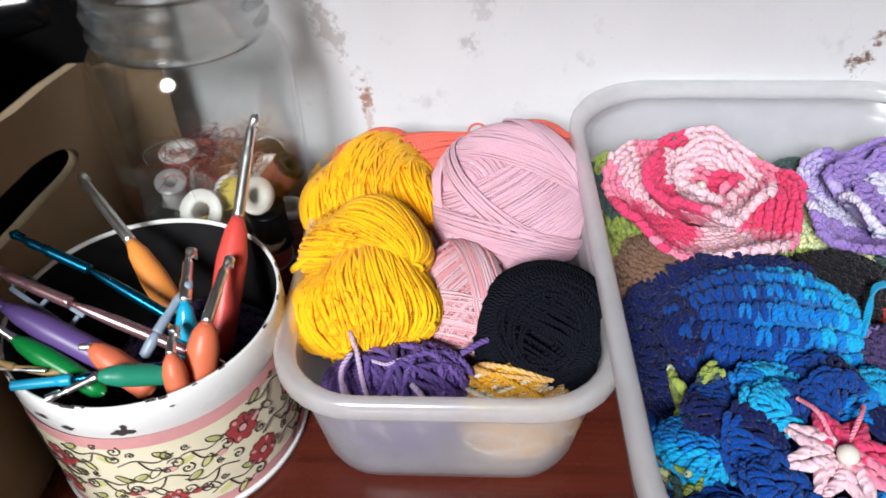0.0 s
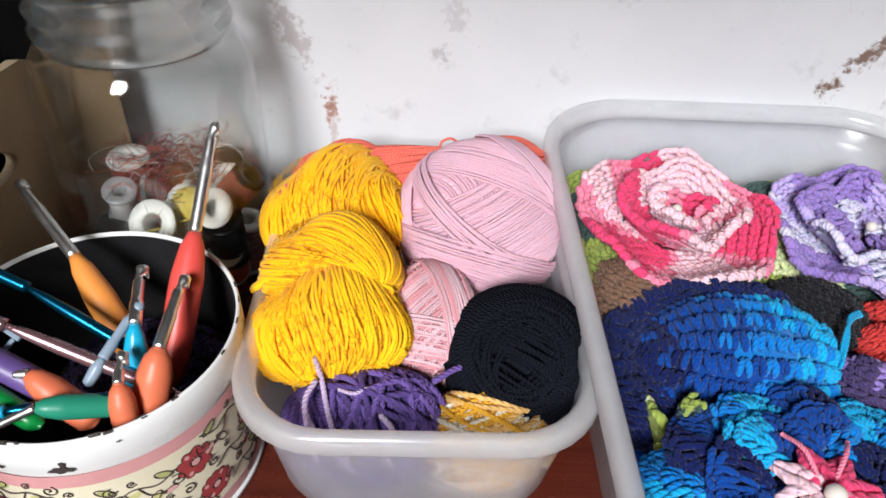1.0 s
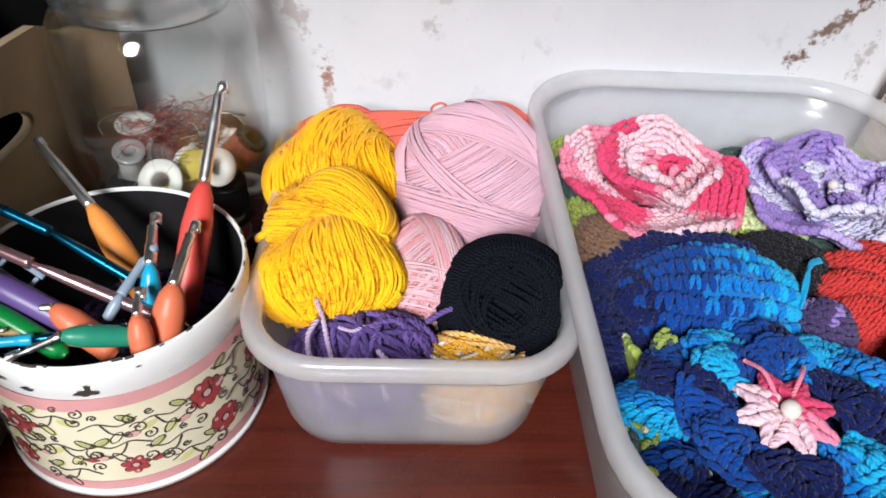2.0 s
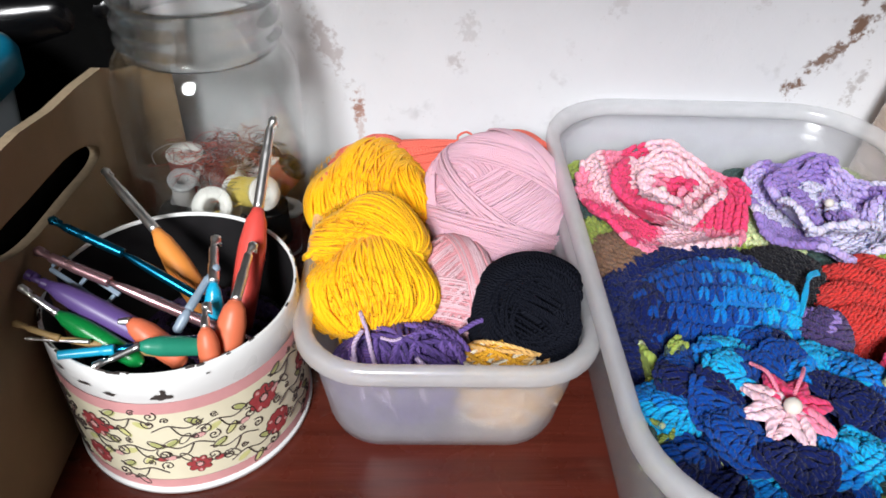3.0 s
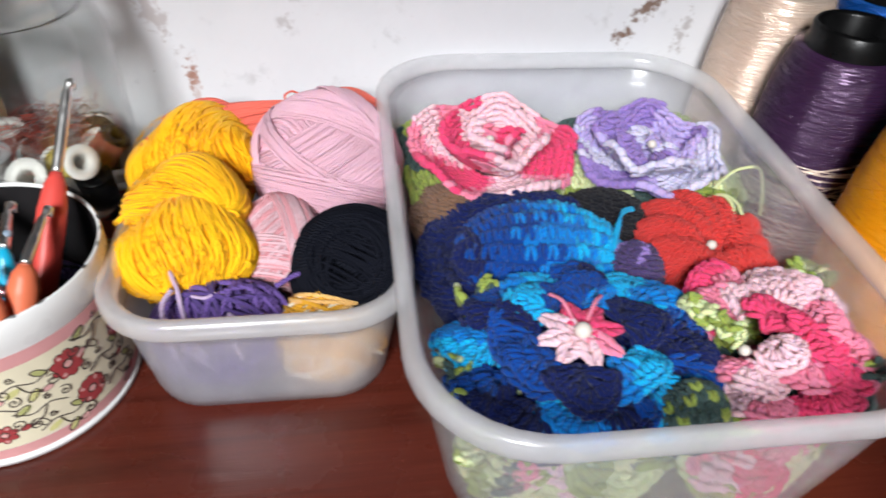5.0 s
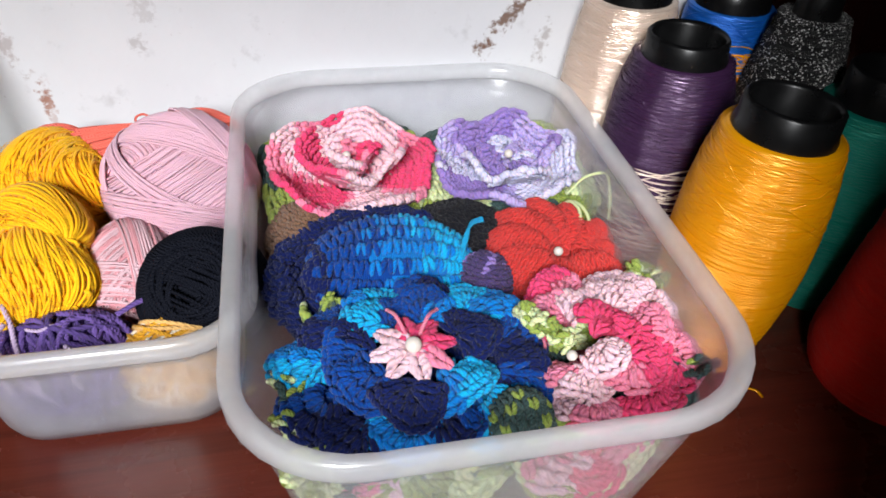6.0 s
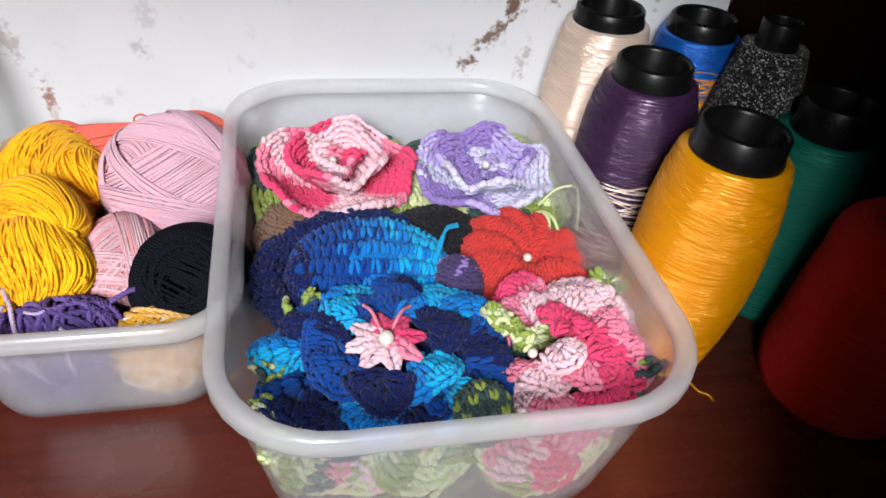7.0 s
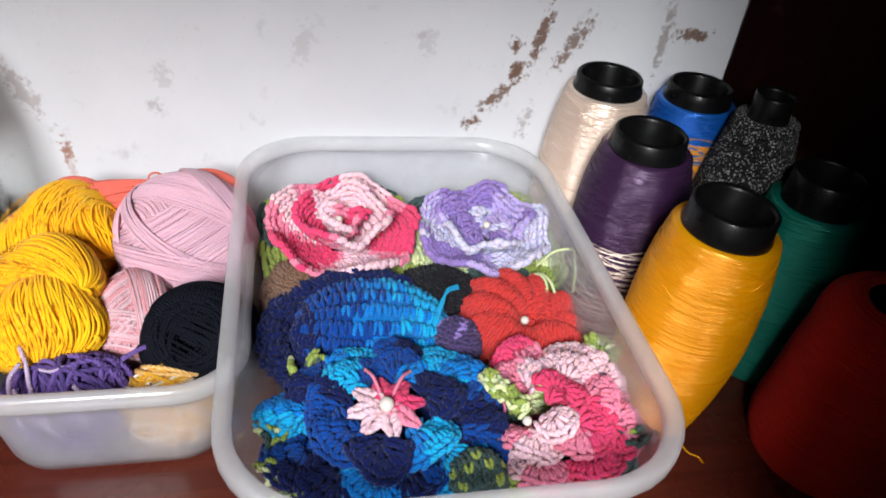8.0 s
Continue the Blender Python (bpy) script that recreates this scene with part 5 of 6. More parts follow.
part("back_panel", box(-0.24, -0.007, 0.408, 0.414, 0.0, 0.11), M_CARD, ob)
part("bottom", box(-0.24, -0.007, 0.05, 0.407, 0.0005, 0.006), M_CARD, ob)
part("front_panel", box(-0.24, -0.007, 0.05, 0.056, 0.007, 0.19), M_CARD, ob)
part("side_panel", box(-0.246, -0.24, 0.05, 0.414, 0.0, 0.19), M_CARD, ob)

M_TUB = plain("turquoise_plastic", (0.003, 0.13, 0.22), 0.35, grain=0.08, scale=80)
M_TUB_BODY = frosted("smoky_plastic", clear=0.5, milk=0.4, tint=(0.55, 0.62, 0.66))
M_BLACK_SHINE = plain("black_glossy_plastic", (0.003, 0.003, 0.0035), 0.2, grain=0.3, scale=90)
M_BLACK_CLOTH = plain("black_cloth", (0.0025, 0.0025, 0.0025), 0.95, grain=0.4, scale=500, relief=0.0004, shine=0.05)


def loft(levels, per=8):
    """Rounded-rectangle rings (hx, hy, r, z) joined into one skin."""
    s = Strands()
    s.grid(np.array([np.column_stack([rounded_rect(hx, hy, r, per), np.full(4 * (per + 1), z)]) for hx, hy, r, z in levels]), (1, 1), closed_v=True)
    return s


ob = thing("plastic_tub", pose(-0.331, 0.326, 0.0065), "smoky plastic tub with a turquoise lid in the cardboard box", "tub")
part("body", loft([(0.01, 0.01, 0.004, 0.0), (0.064, 0.05, 0.02, 0.0), (0.068, 0.054, 0.024, 0.006), (0.082, 0.068, 0.03, 0.166), (0.080, 0.066, 0.03, 0.166), (0.066, 0.052, 0.022, 0.008), (0.01, 0.01, 0.004, 0.003)]), M_TUB_BODY, ob)
lid = part("lid", loft([(0.0845, 0.0705, 0.032, 0.158), (0.0885, 0.0745, 0.036, 0.159), (0.0892, 0.0752, 0.036, 0.172), (0.087, 0.073, 0.035, 0.177), (0.082, 0.068, 0.03, 0.178), (0.078, 0.064, 0.028, 0.172), (0.02, 0.02, 0.006, 0.171), (0.001, 0.001, 0.0004, 0.171)]), M_TUB, ob, "turquoise lid with a raised rim")
part("grip", loft([(0.03, 0.012, 0.008, 0.171), (0.028, 0.010, 0.008, 0.182), (0.001, 0.001, 0.0004, 0.183)]), M_TUB, lid)

ob = thing("black_bottle", pose(-0.285, 0.4325, 0.176, 0, 84, 8), "black glossy plastic bottle lying on the box edge", "bottle")
part("bottle_body", lathe(smooth_profile([(0.001, -0.09), (0.012, -0.09), (0.017, -0.084), (0.018, -0.05), (0.018, 0.035), (0.015, 0.05), (0.009, 0.056)], 36).tolist(), 40), M_BLACK_SHINE, ob)
part("cap", lathe([(0.0, 0.056), (0.0105, 0.056), (0.0115, 0.058), (0.0105, 0.062), (0.0115, 0.066), (0.0105, 0.070), (0.0112, 0.074), (0.0095, 0.077), (0.0, 0.077)], 32), M_BLACK_SHINE, ob)
ob = thing("black_bag", pose(-0.36, 0.4465, 0.02), "black cloth bag pushed against the wall", "bag")
s = Strands()
th, ph = np.linspace(0.03, math.pi - 0.03, 30), np.linspace(0, 2 * math.pi, 48, endpoint=False)
TH, PH = np.meshgrid(th, ph, indexing="ij")
fold = 1 + 0.05 * np.sin(5 * PH + 3 * TH) + 0.03 * np.sin(9 * PH - 4 * TH)
sgn = np.sign(np.cos(PH)) * np.abs(np.cos(PH)) ** 0.4
s.grid(np.stack([0.158 * np.sin(TH) ** 0.35 * sgn, 0.0245 * np.sin(TH) ** 0.5 * np.sin(PH), 0.2 - 0.2 * np.cos(TH) * (0.96 + 0.04 * fold)], -1), (1, 1), closed_v=True)
part("bag_body", s, M_BLACK_CLOTH, ob)


# added black sheet behind the side panel, so the handle hole looks dark
ob = thing("black_cloth", pose(-0.2275, 0.24, 0.0065), "black cloth sheet added behind the handle hole to darken the box inside", "cloth")
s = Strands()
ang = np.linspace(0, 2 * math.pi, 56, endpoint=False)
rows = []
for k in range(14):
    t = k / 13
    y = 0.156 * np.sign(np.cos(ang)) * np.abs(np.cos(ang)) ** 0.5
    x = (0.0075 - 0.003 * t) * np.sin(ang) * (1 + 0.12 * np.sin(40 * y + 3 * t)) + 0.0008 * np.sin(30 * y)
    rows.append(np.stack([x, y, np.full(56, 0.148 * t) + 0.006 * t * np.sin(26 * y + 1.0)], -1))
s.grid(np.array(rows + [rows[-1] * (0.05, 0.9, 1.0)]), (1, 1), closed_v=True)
part("dark_backing", s, M_BLACK_CLOTH, ob)


# ---- spools and thread in the jar ----
def spool(place, turn, size, mat, flange_mat, label, wound=0.8):
    ob = thing("thread_spool", pose(*place, *turn), label, "thread spool", "spools in the jar")
    h, r = size
    part("spool_core", lathe([(r * 0.45, -h), (r * 0.98, -h), (r, -h + 0.0008), (r, -h + 0.0018), (r * 0.62, -h + 0.003), (r * 0.6, h - 0.003), (r, h - 0.0018), (r, h - 0.0008), (r * 0.98, h), (r * 0.45, h), (r * 0.42, h - 0.001), (r * 0.42, -h + 0.001)], 36, loop=True), flange_mat, ob)
    for k in range(6 if not wound else 0):
        rib = part("rib", box(r * 0.45, r * 0.97, -0.0006, 0.0006, h - 0.0005, h + 0.0008), flange_mat, ob)
        rib.matrix_basis = pose(0, 0, 0, 0, 0, k * 60)
    if wound:
        s = Strands()
        a = np.linspace(0, 2 * math.pi, 30, endpoint=False)
        n = int((2 * h - 0.006) / 0.0009)
        for k in range(n):
            z = -h + 0.003 + (2 * h - 0.006) * (k + 0.5) / n
            q = r * wound + 0.0002 * math.sin(k * 2.3)
            s.tube(np.stack([q * np.cos(a), q * np.sin(a), z + 0.0003 * np.sin(a + k)], -1), 0.00055, 4, True, up=(0, 0, 1))
        part("thread", s, mat, ob)
    return ob


M_SPOOL = plain("white_spool_plastic", (0.75, 0.74, 0.7), 0.4, grain=0.05)
M_SPOOL_C = frosted("clear_spool_plastic", clear=0.5, milk=0.4)
Y_LEMON, Y_DARK, Y_RUST, Y_WHITE = yarn("lemon_thread", (0.85, 0.66, 0.13), 0.8, 0.5, sheen=0.1), yarn("black_thread", (0.01, 0.01, 0.012), 0.8, 0.5, sheen=0.0), yarn("rust_thread", (0.35, 0.07, 0.05), 0.8, 0.5, sheen=0.1), yarn("white_thread", (0.75, 0.72, 0.7), 0.8, 0.5, sheen=0.1)
jx, jy = JAR
spool((jx + 0.024, jy - 0.028, 0.083), (68, 0, 48), (0.018, 0.0115), Y_LEMON, M_SPOOL, "lemon yellow thread spool lying in the jar", 0.8)
spool((jx + 0.003, jy - 0.037, 0.076), (52, 0, -8), (0.010, 0.0135), Y_WHITE, M_SPOOL, "empty white plastic spool in the jar", 0)
spool((jx - 0.022, jy - 0.022, 0.079), (20, 10, 0), (0.013, 0.0095), Y_WHITE, M_SPOOL_C, "clear plastic thread spool in the jar", 0.7)
spool((jx + 0.041, jy - 0.006, 0.080), (35, 20, 60), (0.014, 0.0105), Y_RUST, M_BLACKP, "rust red thread spool in the jar", 0.9)
spool((jx - 0.026, jy - 0.028, 0.058), (80, 0, 30), (0.014, 0.012), Y_DARK, M_BLACKP, "black thread spool in the jar", 0.9)
spool((jx + 0.012, jy - 0.040, 0.053), (85, 0, -10), (0.014, 0.012), Y_DARK, M_BLACKP, "black thread spool in the jar", 0.9)
spool((jx + 0.036, jy - 0.026, 0.058), (10, 0, 0), (0.016, 0.012), Y_DARK, M_BLACKP, "black thread spool in the jar", 0.9)
spool((jx + 0.0, jy + 0.006, 0.070), (75, 0, 70), (0.018, 0.013), Y_RUST, M_SPOOL, "rust red thread spool in the jar", 0.9)
spool((jx - 0.03, jy + 0.018, 0.068), (5, 0, 0), (0.018, 0.013), Y_RUST, M_SPOOL, "rust red thread spool in the jar", 0.9)
spool((jx + 0.026, jy + 0.026, 0.070), (80, 0, 20), (0.018, 0.013), Y_DARK, M_SPOOL, "dark thread spool in the jar", 0.9)
for k in range(8):
    a = k * 0.785 + 0.2
    spool((jx + 0.038 * math.cos(a), jy + 0.036 * math.sin(a), 0.028 + 0.008 * (k % 2)), (4 * k, 6, 0), (0.019, 0.0125), (Y_RUST, Y_DARK, Y_WHITE, Y_CORAL)[k % 4], M_SPOOL, "thread spool at the bottom of the jar", 0.9)
ob = thing("thread_tangle", pose(jx, jy, 0.084), "tangle of red, grey and white thread scraps in the jar", "thread")
rng = random.Random(12)
for nm, mat, count in (("red_thread", Y_RUST, 60), ("coral_thread", Y_CORAL, 26), ("dark_thread", Y_DARK, 30), ("white_thread", Y_WHITE, 12)):
    s = Strands()
    for k in range(count):
        a, q = rng.uniform(0, 6.28), rng.uniform(0.0, 0.034)
        c = np.array((q * math.cos(a), q * math.sin(a) + 0.006, rng.uniform(-0.004, 0.012)))
        pts = [c]
        for j in range(5):
            p = pts[-1] + np.array([rng.uniform(-0.012, 0.012), rng.uniform(-0.012, 0.012), rng.uniform(-0.005, 0.005)])
            h = math.hypot(p[0], p[1])
            if h > 0.05:
                p[:2] *= 0.05 / h
            p[2] = min(0.016, max(-0.008, p[2]))
            pts.append(p)
        s.tube(along(pts, 36), 0.00024, 4)
    tagged(part(nm, s, mat, ob), kind="stuff")
s = Strands()
s.tube(along([(0.02, -0.034, -0.006), (0.004, -0.045, -0.006), (-0.016, -0.044, -0.011)], 20), 0.0007, 5)
part("loose_thread", s, Y_LEMON, ob, "loose lemon thread")


# ---- crochet hooks in the tin ----
def gloss(name, colour, rough=0.3, metal=0.0):
    return plain(name, colour, rough, metal, 0.08, 150.0)


M_ORANGE, M_CORALP, M_REDP = gloss("orange_rubber", (0.75, 0.27, 0.055), 0.45), gloss("coral_rubber", (0.68, 0.16, 0.075), 0.45), gloss("coral_red_rubber", (0.68, 0.075, 0.06), 0.42)
M_TEAL, M_MAUVE, M_PURP = gloss("teal_anodised", (0.004, 0.1, 0.18), 0.28, 0.9), gloss("mauve_anodised", (0.42, 0.24, 0.26), 0.28, 0.8), gloss("purple_plastic", (0.1, 0.05, 0.2), 0.35)
M_GREENP, M_CYANP, M_WOODP, M_LILACP, M_MINT = gloss("green_plastic", (0.005, 0.22, 0.045), 0.3), gloss("cyan_plastic", (0.01, 0.36, 0.58), 0.3), gloss("bamboo", (0.42, 0.27, 0.11), 0.5), gloss("violet_rubber", (0.12, 0.07, 0.24), 0.4), gloss("sea_green_rubber", (0.02, 0.24, 0.15), 0.4)
M_GREYP = gloss("blue_grey_plastic", (0.25, 0.32, 0.4), 0.35)


def crochet_hook(tip, joint, end, shaft_r, handle_r, shaft_mat, handle_mat, label, notch=True):
    """A hook: shaft with a notched head, and a swelling grip from joint to end."""
    tip, joint, end = (np.array(p, float) for p in (tip, joint, end))
    ob = thing("crochet_hook", pose(*end), label, "crochet hook", "crochet hooks in the tin")
    d = (tip - joint) / np.linalg.norm(tip - joint)
    n = 26
    t = np.linspace(0, 1, n)
    length = np.linalg.norm(tip - joint)
    path = joint + (tip - joint)[None] * t[:, None] - end
    rad = np.full(n, shaft_r)
    along_m = (1 - t) * length
    rad = np.where(along_m < 0.020, shaft_r * 0.86, rad)
    sidev = np.cross(d, (0.3, 0.2, 0.93))
    sidev /= np.linalg.norm(sidev)
    if notch:
        rad = np.where(along_m < 0.0085, shaft_r * 0.55, rad)
        rad = np.where(along_m < 0.0045, shaft_r * 0.95, rad)
        rad[-1] = shaft_r * 0.35
        path = path + sidev[None] * (np.where(along_m < 0.0045, shaft_r * 0.35, 0))[:, None]
    s = Strands()
    s.tube(path, rad, 12, up=np.broadcast_to(sidev, path.shape))
    if notch:
        b = tip - end - d * 0.002
        s.tube(np.array([b, b - d * 0.002 + sidev * shaft_r * 0.9, b - d * 0.0045 + sidev * shaft_r * 1.3]), np.array([shaft_r * 0.7, shaft_r * 0.5, shaft_r * 0.18]), 8, up=np.cross(d, sidev))
    part("shaft", s, shaft_mat, ob, "polished hook shaft")
    if handle_mat is not None:
        m = 22
        u = np.linspace(0, 1, m)
        pts = joint + (end - joint)[None] * u[:, None] - end
        prof = handle_r * (0.55 + 0.45 * np.clip(u / 0.3, 0, 1) ** 0.8 - 0.12 * np.clip((u - 0.55) / 0.45, 0, 1))
        prof[0], prof[1], prof[-2], prof[-1] = handle_r * 0.4, handle_r * 0.54, handle_r * 0.7, handle_r * 0.3
        s = Strands()
        s.tube(pts, prof, 14, up=np.broadcast_to(sidev, pts.shape))
        part("grip", s, handle_mat, ob, "soft coloured grip")
    return ob


crochet_hook((-0.203, 0.349, 0.1185), (-0.163, 0.309, 0.104), (-0.118, 0.262, 0.06), 0.003, 0.0072, M_STEEL, M_ORANGE, "steel crochet hook with an orange rubber grip")
crochet_hook((-0.0995, 0.3535, 0.1545), (-0.1045, 0.312, 0.1185), (-0.113, 0.262, 0.066), 0.003, 0.0078, M_STEEL, M_REDP, "steel crochet hook with a coral red grip")
crochet_hook((-0.2085, 0.288, 0.126), (-0.170, 0.279, 0.111), (-0.108, 0.258, 0.082), 0.0027, 0.0027, M_TEAL, M_TEAL, "metallic teal crochet hook leaning in the tin")
crochet_hook((-0.2085, 0.267, 0.122), (-0.170, 0.257, 0.110), (-0.100, 0.247, 0.078), 0.0029, 0.0031, M_MAUVE, M_MAUVE, "metallic mauve crochet hook leaning in the tin")
crochet_hook((-0.209, 0.254, 0.117), (-0.198, 0.252, 0.112), (-0.132, 0.236, 0.078), 0.003, 0.0065, M_PURP, M_LILACP, "violet crochet hook with a broad grip")
crochet_hook((-0.209, 0.246, 0.116), (-0.191, 0.240, 0.104), (-0.150, 0.226, 0.084), 0.0021, 0.0052, M_STEEL, M_GREENP, "crochet hook with a green plastic grip")
crochet_hook((-0.2085, 0.231, 0.106), (-0.186, 0.227, 0.1), (-0.135, 0.233, 0.082), 0.0018, 0.0022, M_WOODP, M_WOODP, "thin bamboo crochet hook resting on the rim")
crochet_hook((-0.2025, 0.2265, 0.100), (-0.172, 0.2265, 0.0985), (-0.130, 0.236, 0.09), 0.001, 0.001, M_STEEL, None, "thin steel crochet hook resting on the rim")
crochet_hook((-0.185, 0.2195, 0.0965), (-0.160, 0.2235, 0.0965), (-0.120, 0.236, 0.092), 0.0026, 0.0026, M_CYANP, M_TEAL, "teal crochet hook lying across the rim", False)
crochet_hook((-0.1665, 0.2115, 0.0965), (-0.148, 0.224, 0.0985), (-0.120, 0.2345, 0.088), 0.002, 0.0052, M_STEEL, M_MINT, "steel crochet hook with a sea green grip")
crochet_hook((-0.172, 0.2405, 0.0975), (-0.158, 0.241, 0.0985), (-0.132, 0.232, 0.078), 0.0024, 0.0066, M_STEEL, M_CORALP, "crochet hook with a coral grip lying in the tin")
crochet_hook((-0.1225, 0.2505, 0.1025), (-0.1195, 0.236, 0.0995), (-0.116, 0.224, 0.074), 0.0026, 0.0056, M_STEEL, M_CORALP, "steel crochet hook with a short coral grip")
crochet_hook((-0.1045, 0.289, 0.1125), (-0.1075, 0.253, 0.1025), (-0.115, 0.233, 0.066), 0.0028, 0.0078, M_STEEL, M_CORALP, "steel crochet hook with a broad coral grip")
crochet_hook((-0.127, 0.297, 0.110), (-0.1215, 0.266, 0.103), (-0.122, 0.248, 0.07), 0.003, 0.005, M_STEEL, M_CYANP, "steel crochet hook with a cyan grip")
crochet_hook((-0.1215, 0.276, 0.107), (-0.132, 0.252, 0.0965), (-0.138, 0.244, 0.088), 0.0024, 0.0028, M_GREYP, M_GREYP, "blue grey plastic crochet hook")
ob = thing("stitch_clip", pose(-0.187, 0.2585, 0.1045, 20, 22, -24), "pale blue plastic clip among the hooks", "clip")
part("frame_bar", box(-0.018, 0.018, -0.0012, 0.0012, -0.0012, 0.0012, 0.0005), M_GREYP, ob)
part("frame_bar", box(-0.018, 0.018, 0.0068, 0.0092, -0.0012, 0.0012, 0.0005), M_GREYP, ob)
for k in range(3):
    part("cross_bar", box(-0.018 + 0.017 * k - 0.001, -0.018 + 0.017 * k + 0.001, 0.0013, 0.0067, -0.001, 0.001, 0.0004), M_GREYP, ob)
ob = thing("crochet_piece", pose(TIN[0] + 0.012, TIN[1] + 0.012, 0.03), "dark plum crochet piece lying inside the tin", "crochet piece")
s = Strands()
stitched(s, puff((0, 0, 0.0), (0.044, 0.042, 0.028), np.eye(3)), 0.006, 0.005, lambda u, v, i: 0 if i % 6 else 1, seed=301, grid=(40, 18))
part("body", s, [C_PLUM, C_BLACK], ob)

# ---- printed flowers and chips on the tin ----
M_PRINT_RED, M_PRINT_DARK, M_PRINT_PINK = plain("red_print", (0.36, 0.05, 0.055), 0.5, grain=0.35, scale=500), plain("black_print", (0.06, 0.04, 0.035), 0.5, grain=0.3, scale=300), plain("rose_print", (0.66, 0.36, 0.34), 0.5, grain=0.2, scale=300)
M_PRINT_GREEN, M_PRINT_OLIVE = plain("lime_print", (0.58, 0.56, 0.24), 0.5, grain=0.2, scale=300), plain("olive_print", (0.42, 0.43, 0.17), 0.5, grain=0.2, scale=300)
PRINTS = [M_PRINT_RED, M_PRINT_DARK, M_PRINT_PINK, M_PRINT_GREEN, M_PRINT_OLIVE]


def wrap(p2, lift):
    p2 = np.asarray(p2, float)
    a, q = p2[..., 0] / R, R + lift
    return np.stack([q * np.cos(a), q * np.sin(a), p2[..., 1]], -1)


def disc(s, c, rx, rz, turn, slot, lift, n=16, bite=0.0):
    a = np.linspace(0, 2 * math.pi, n, endpoint=False)
    k = 1 + bite * np.cos(5 * a)
    x, z = rx * k * np.cos(a), rz * k * np.sin(a)
    ct, st = math.cos(turn), math.sin(turn)
    out = np.stack([c[0] + x * ct - z * st, c[1] + x * st + z * ct], -1)
    rows = np.stack([np.array(c) + (out - np.array(c)) * f for f in (1.0, 0.5, 0.02)])
    s.grid(wrap(rows, lift), (1, 1), closed_v=True, slot=slot)
    return out


def line(s, pts, r=0.0004, slot=1, n=30):
    p = along([(x, z, 0.0) for x, z in pts], n)[:, :2]
    s.tube(wrap(p, 0.00035), r, 4, slot=slot)


def curl(s, c, r, turn, way=1):
    a = np.linspace(0.4, 9.5, 36)
    q = r * a / 9.5
    pts = np.stack([c[0] + q * np.cos(way * a + turn), c[1] + q * np.sin(way * a + turn)], -1)
    s.tube(wrap(pts, 0.00035), 0.00036, 4, slot=1)


def printed_flower(c, r, petals, seed):
    s = Strands()
    for k in range(petals):
        a = 2 * math.pi * k / petals + seed
        pc = (c[0] + r * 0.66 * math.cos(a), c[1] + r * 0.66 * math.sin(a))
        disc(s, pc, r * 0.40, r * 0.33, a, 1, 0.00022)
        disc(s, pc, r * 0.34, r * 0.27, a, 0, 0.00034)
        disc(s, (c[0] + r * 0.74 * math.cos(a), c[1] + r * 0.74 * math.sin(a)), r * 0.15, r * 0.12, a, 2 if k % 3 == 0 else 0, 0.00044)
    disc(s, c, r * 0.30, r * 0.30, 0, 1, 0.00046)
    disc(s, c, r * 0.23, r * 0.23, 0, 2, 0.00056)
    part("printed_flower", s, PRINTS, tin, "printed red flower")


def printed_sprig(c, d, seed):
    r = random.Random(seed)
    s = Strands()
    x, z = c
    line(s, [(x - 0.012 * d, z + 0.001), (x - 0.004 * d, z + 0.005), (x + 0.006 * d, z + 0.002), (x + 0.014 * d, z + 0.006)])
    line(s, [(x - 0.002 * d, z + 0.004), (x + 0.002 * d, z - 0.003), (x + 0.008 * d, z - 0.005)])
    for lx, lz, a, gr in ((-0.006 * d, 0.0005, 0.5, 3), (0.009 * d, 0.0065, -0.6, 4), (0.003 * d, -0.006, 0.9, 3)):
        if gr == 4 or seed % 3 == 0:
            disc(s, (x + lx + 0.0009, z + lz - 0.0006), 0.0042, 0.002, a * d, gr, 0.0002)
        if gr == 3 and lx * d < 0:
            continue
        b = np.linspace(0, 2 * math.pi, 22)
        ct, st = math.cos(a * d), math.sin(a * d)
        ex, ez = 0.0044 * np.cos(b), 0.0019 * np.sin(b)
        s.tube(wrap(np.stack([x + lx + ex * ct - ez * st, z + lz + ex * st + ez * ct], -1), 0.00035), 0.0003, 4, slot=1)
    curl(s, (x + 0.0135 * d, z - 0.002), 0.0042, r.uniform(0, 6), d)
    curl(s, (x - 0.0125 * d, z + 0.007), 0.0036, r.uniform(0, 6), -d)
    curl(s, (x - 0.004 * d, z + 0.0095), 0.0022, r.uniform(0, 6), d)
    disc(s, (x + 0.0105 * d, z - 0.0055), 0.0034, 0.0021, 0.2, 1, 0.0002)
    disc(s, (x + 0.0105 * d, z - 0.0055), 0.0029, 0.0016, 0.2, 0 if seed % 2 else 2, 0.0004)
    disc(s, (x + 0.0072 * d, z - 0.0052), 0.0012, 0.0012, 0.0, 1, 0.00045)
    part("printed_sprig", s, PRINTS, tin, "printed leaves and curling stems")


def deg(a):
    return radians(a) * R


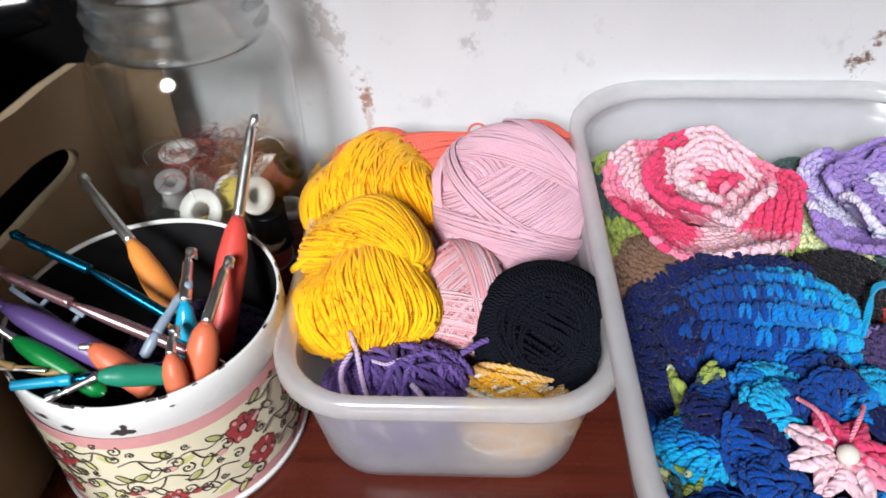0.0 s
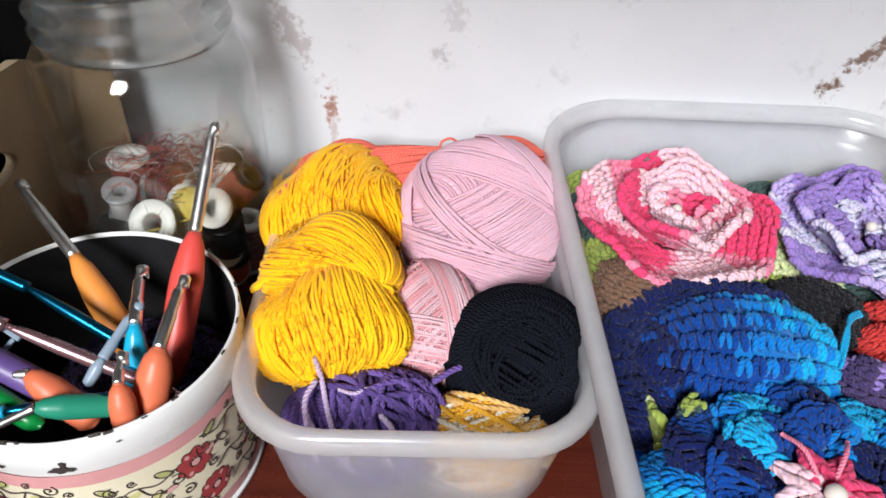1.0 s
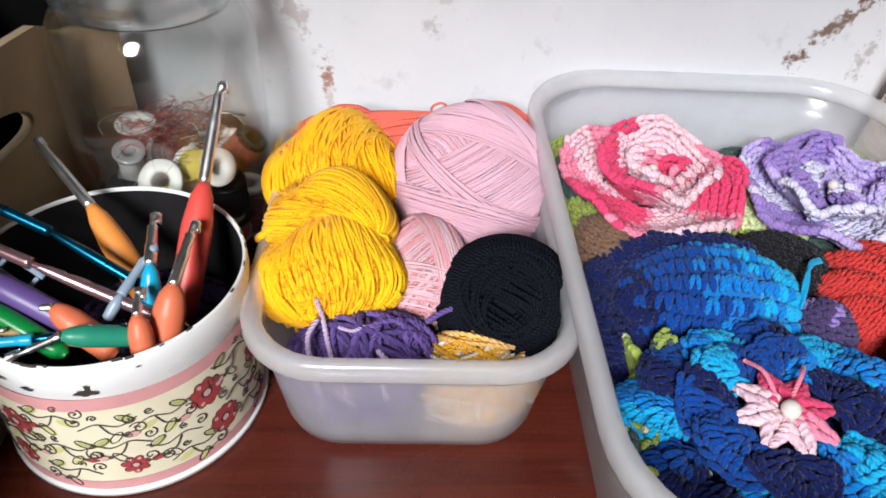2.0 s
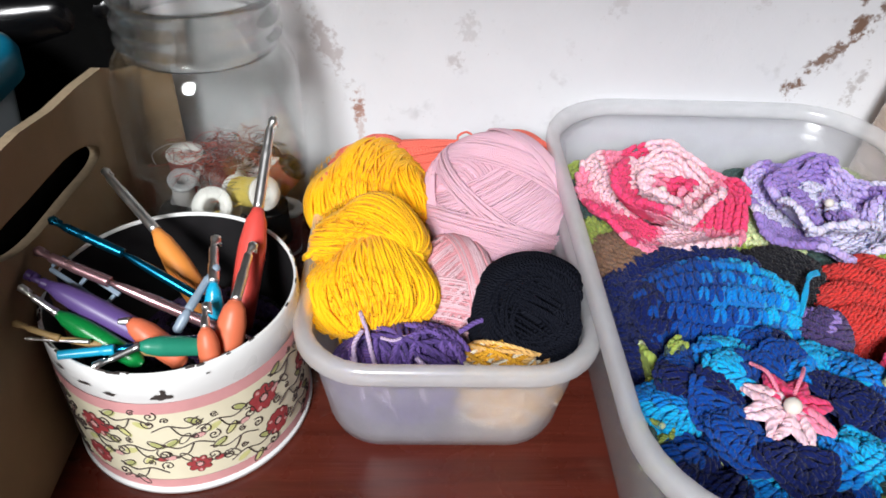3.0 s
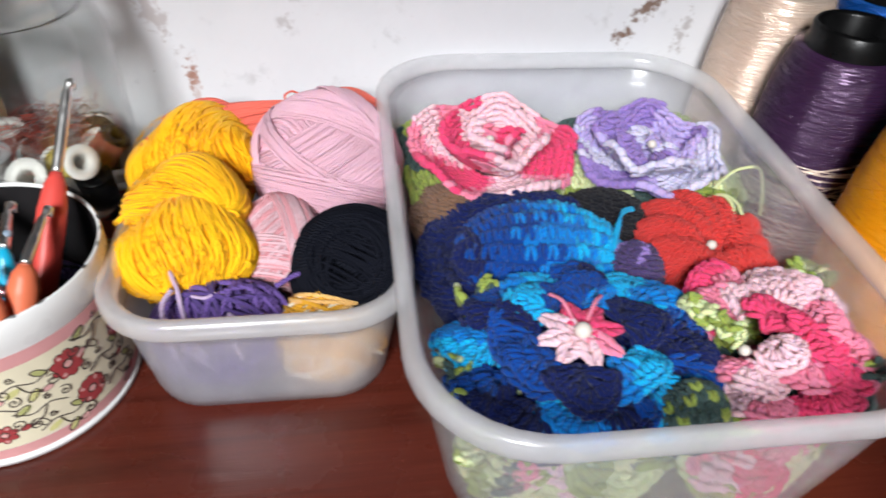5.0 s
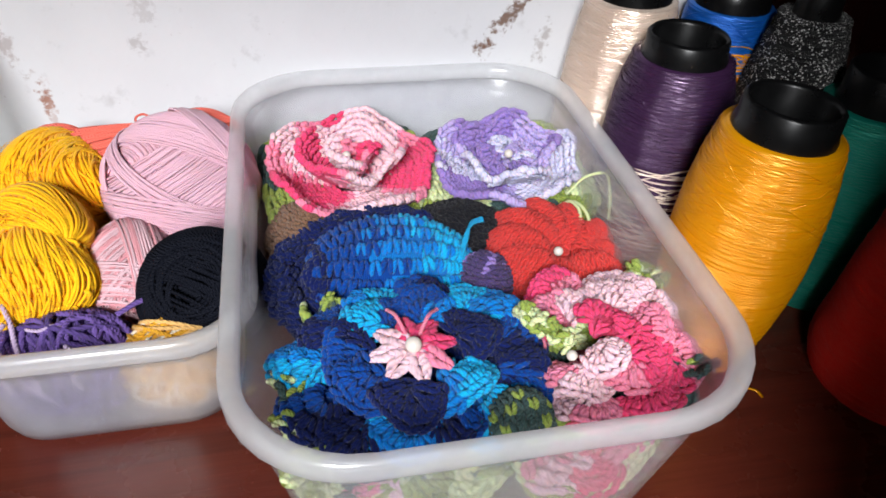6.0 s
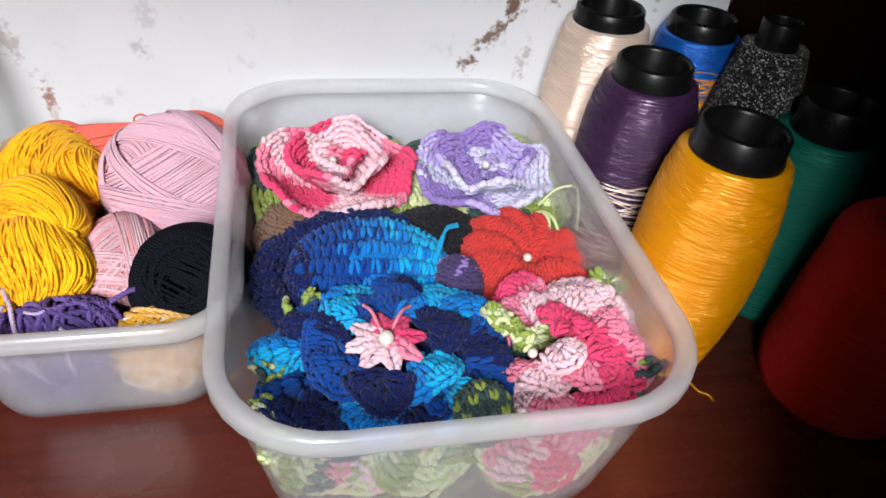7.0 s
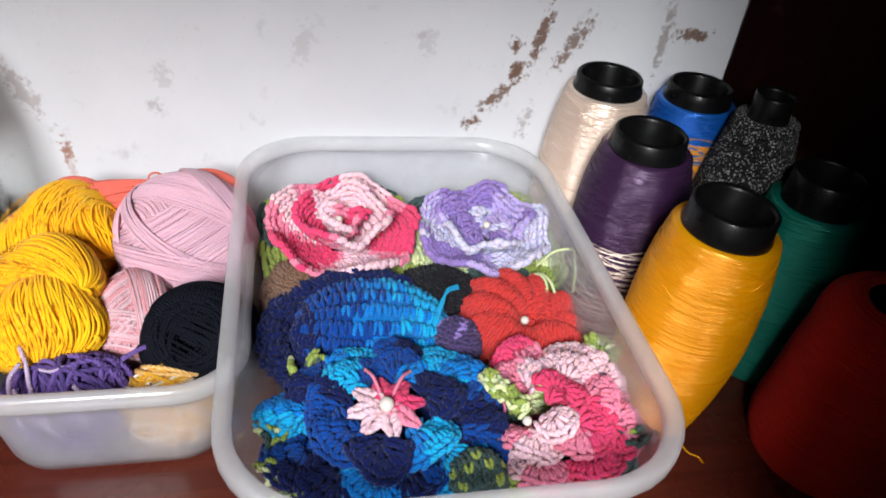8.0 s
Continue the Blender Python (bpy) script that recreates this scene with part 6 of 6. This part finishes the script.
for k, (a, z, r, n) in enumerate(((-40, 0.052, 0.0092, 9), (-34, 0.026, 0.0088, 12), (-74, 0.0235, 0.0066, 7), (-118, 0.050, 0.0088, 8), (-122, 0.024, 0.0078, 9), (-9, 0.049, 0.008, 8), (-160, 0.044, 0.009, 9), (-172, 0.022, 0.007, 7), (12, 0.024, 0.008, 9), (45, 0.046, 0.009, 9), (80, 0.03, 0.008, 8), (120, 0.046, 0.009, 9), (155, 0.028, 0.008, 9))):
    printed_flower((deg(a), z), r, n, k)
for k, (a, z, d) in enumerate(((-60, 0.050, 1), (-56, 0.030, -1), (-80, 0.052, 1), (-98, 0.036, 1), (-98, 0.018, -1), (-22, 0.036, 1), (-50, 0.017, 1), (-138, 0.036, -1), (-142, 0.056, 1), (-146, 0.018, 1), (5, 0.036, 1), (28, 0.036, 1), (64, 0.05, 1), (60, 0.025, -1), (100, 0.05, -1), (100, 0.026, 1), (138, 0.03, 1), (140, 0.055, 1), (178, 0.056, -1), (170, 0.036, 1), (-76, 0.037, -1), (-100, 0.058, -1), (-24, 0.059, -1), (-16, 0.018, 1), (-118, 0.037, 1))):
    printed_sprig((deg(a), z), d, k)


def chip(a, z, w, h, seed):
    r = random.Random(seed)
    s = Strands()
    n = 18
    ang = np.linspace(0, 2 * math.pi, n, endpoint=False)
    k = np.array([r.uniform(0.55, 1.15) for _ in range(n)])
    c = np.array((deg(a), z))
    out = np.stack([c[0] + w * k * np.cos(ang), c[1] + h * k * np.sin(ang)], -1)
    s.grid(wrap(np.stack([c + (out - c) * f for f in (1.0, 0.5, 0.02)]), 0.0006), (1, 1), closed_v=True)
    part("paint_chip", s, M_RUST, tin, "bare patch where the enamel has chipped")


for k, (a, z, w, h) in enumerate(((-82, 0.0792, 0.0052, 0.0022), (-81, 0.0815, 0.0014, 0.0034), (-103, 0.0805, 0.0032, 0.0013), (-114, 0.0835, 0.0046, 0.0010), (-62, 0.089, 0.001, 0.0006), (-128, 0.086, 0.004, 0.001))):
    chip(a, z, w, h, k)
rng = random.Random(8)
for k in range(26):
    s = Strands()
    a0, w = rng.uniform(-3.1, 0.6), rng.uniform(0.01, 0.09)
    t = np.linspace(a0, a0 + w, 8)
    q = R - 0.0009 - 0.0014 * rng.random()
    s.tube(np.stack([q * np.cos(t), q * np.sin(t), np.full(8, 0.0944)], -1), 0.0006 * rng.uniform(0.6, 1.3), 5, up=(0, 0, 1))
    part("rim_chip", s, M_RUST, tin)

# ---- loose ends by the cones ----
ob = thing("thread_end", pose(0.386, 0.205, 0.0), "short yellow thread end under the yarn cone", "thread")
s = Strands()
s.tube(along([(-0.004, 0.012, 0.004), (0.0, 0.004, 0.0025), (0.006, 0.001, 0.0015), (0.007, -0.004, 0.0012)], 14), 0.0009, 5)
part("strand", s, Y_GOLD, ob)
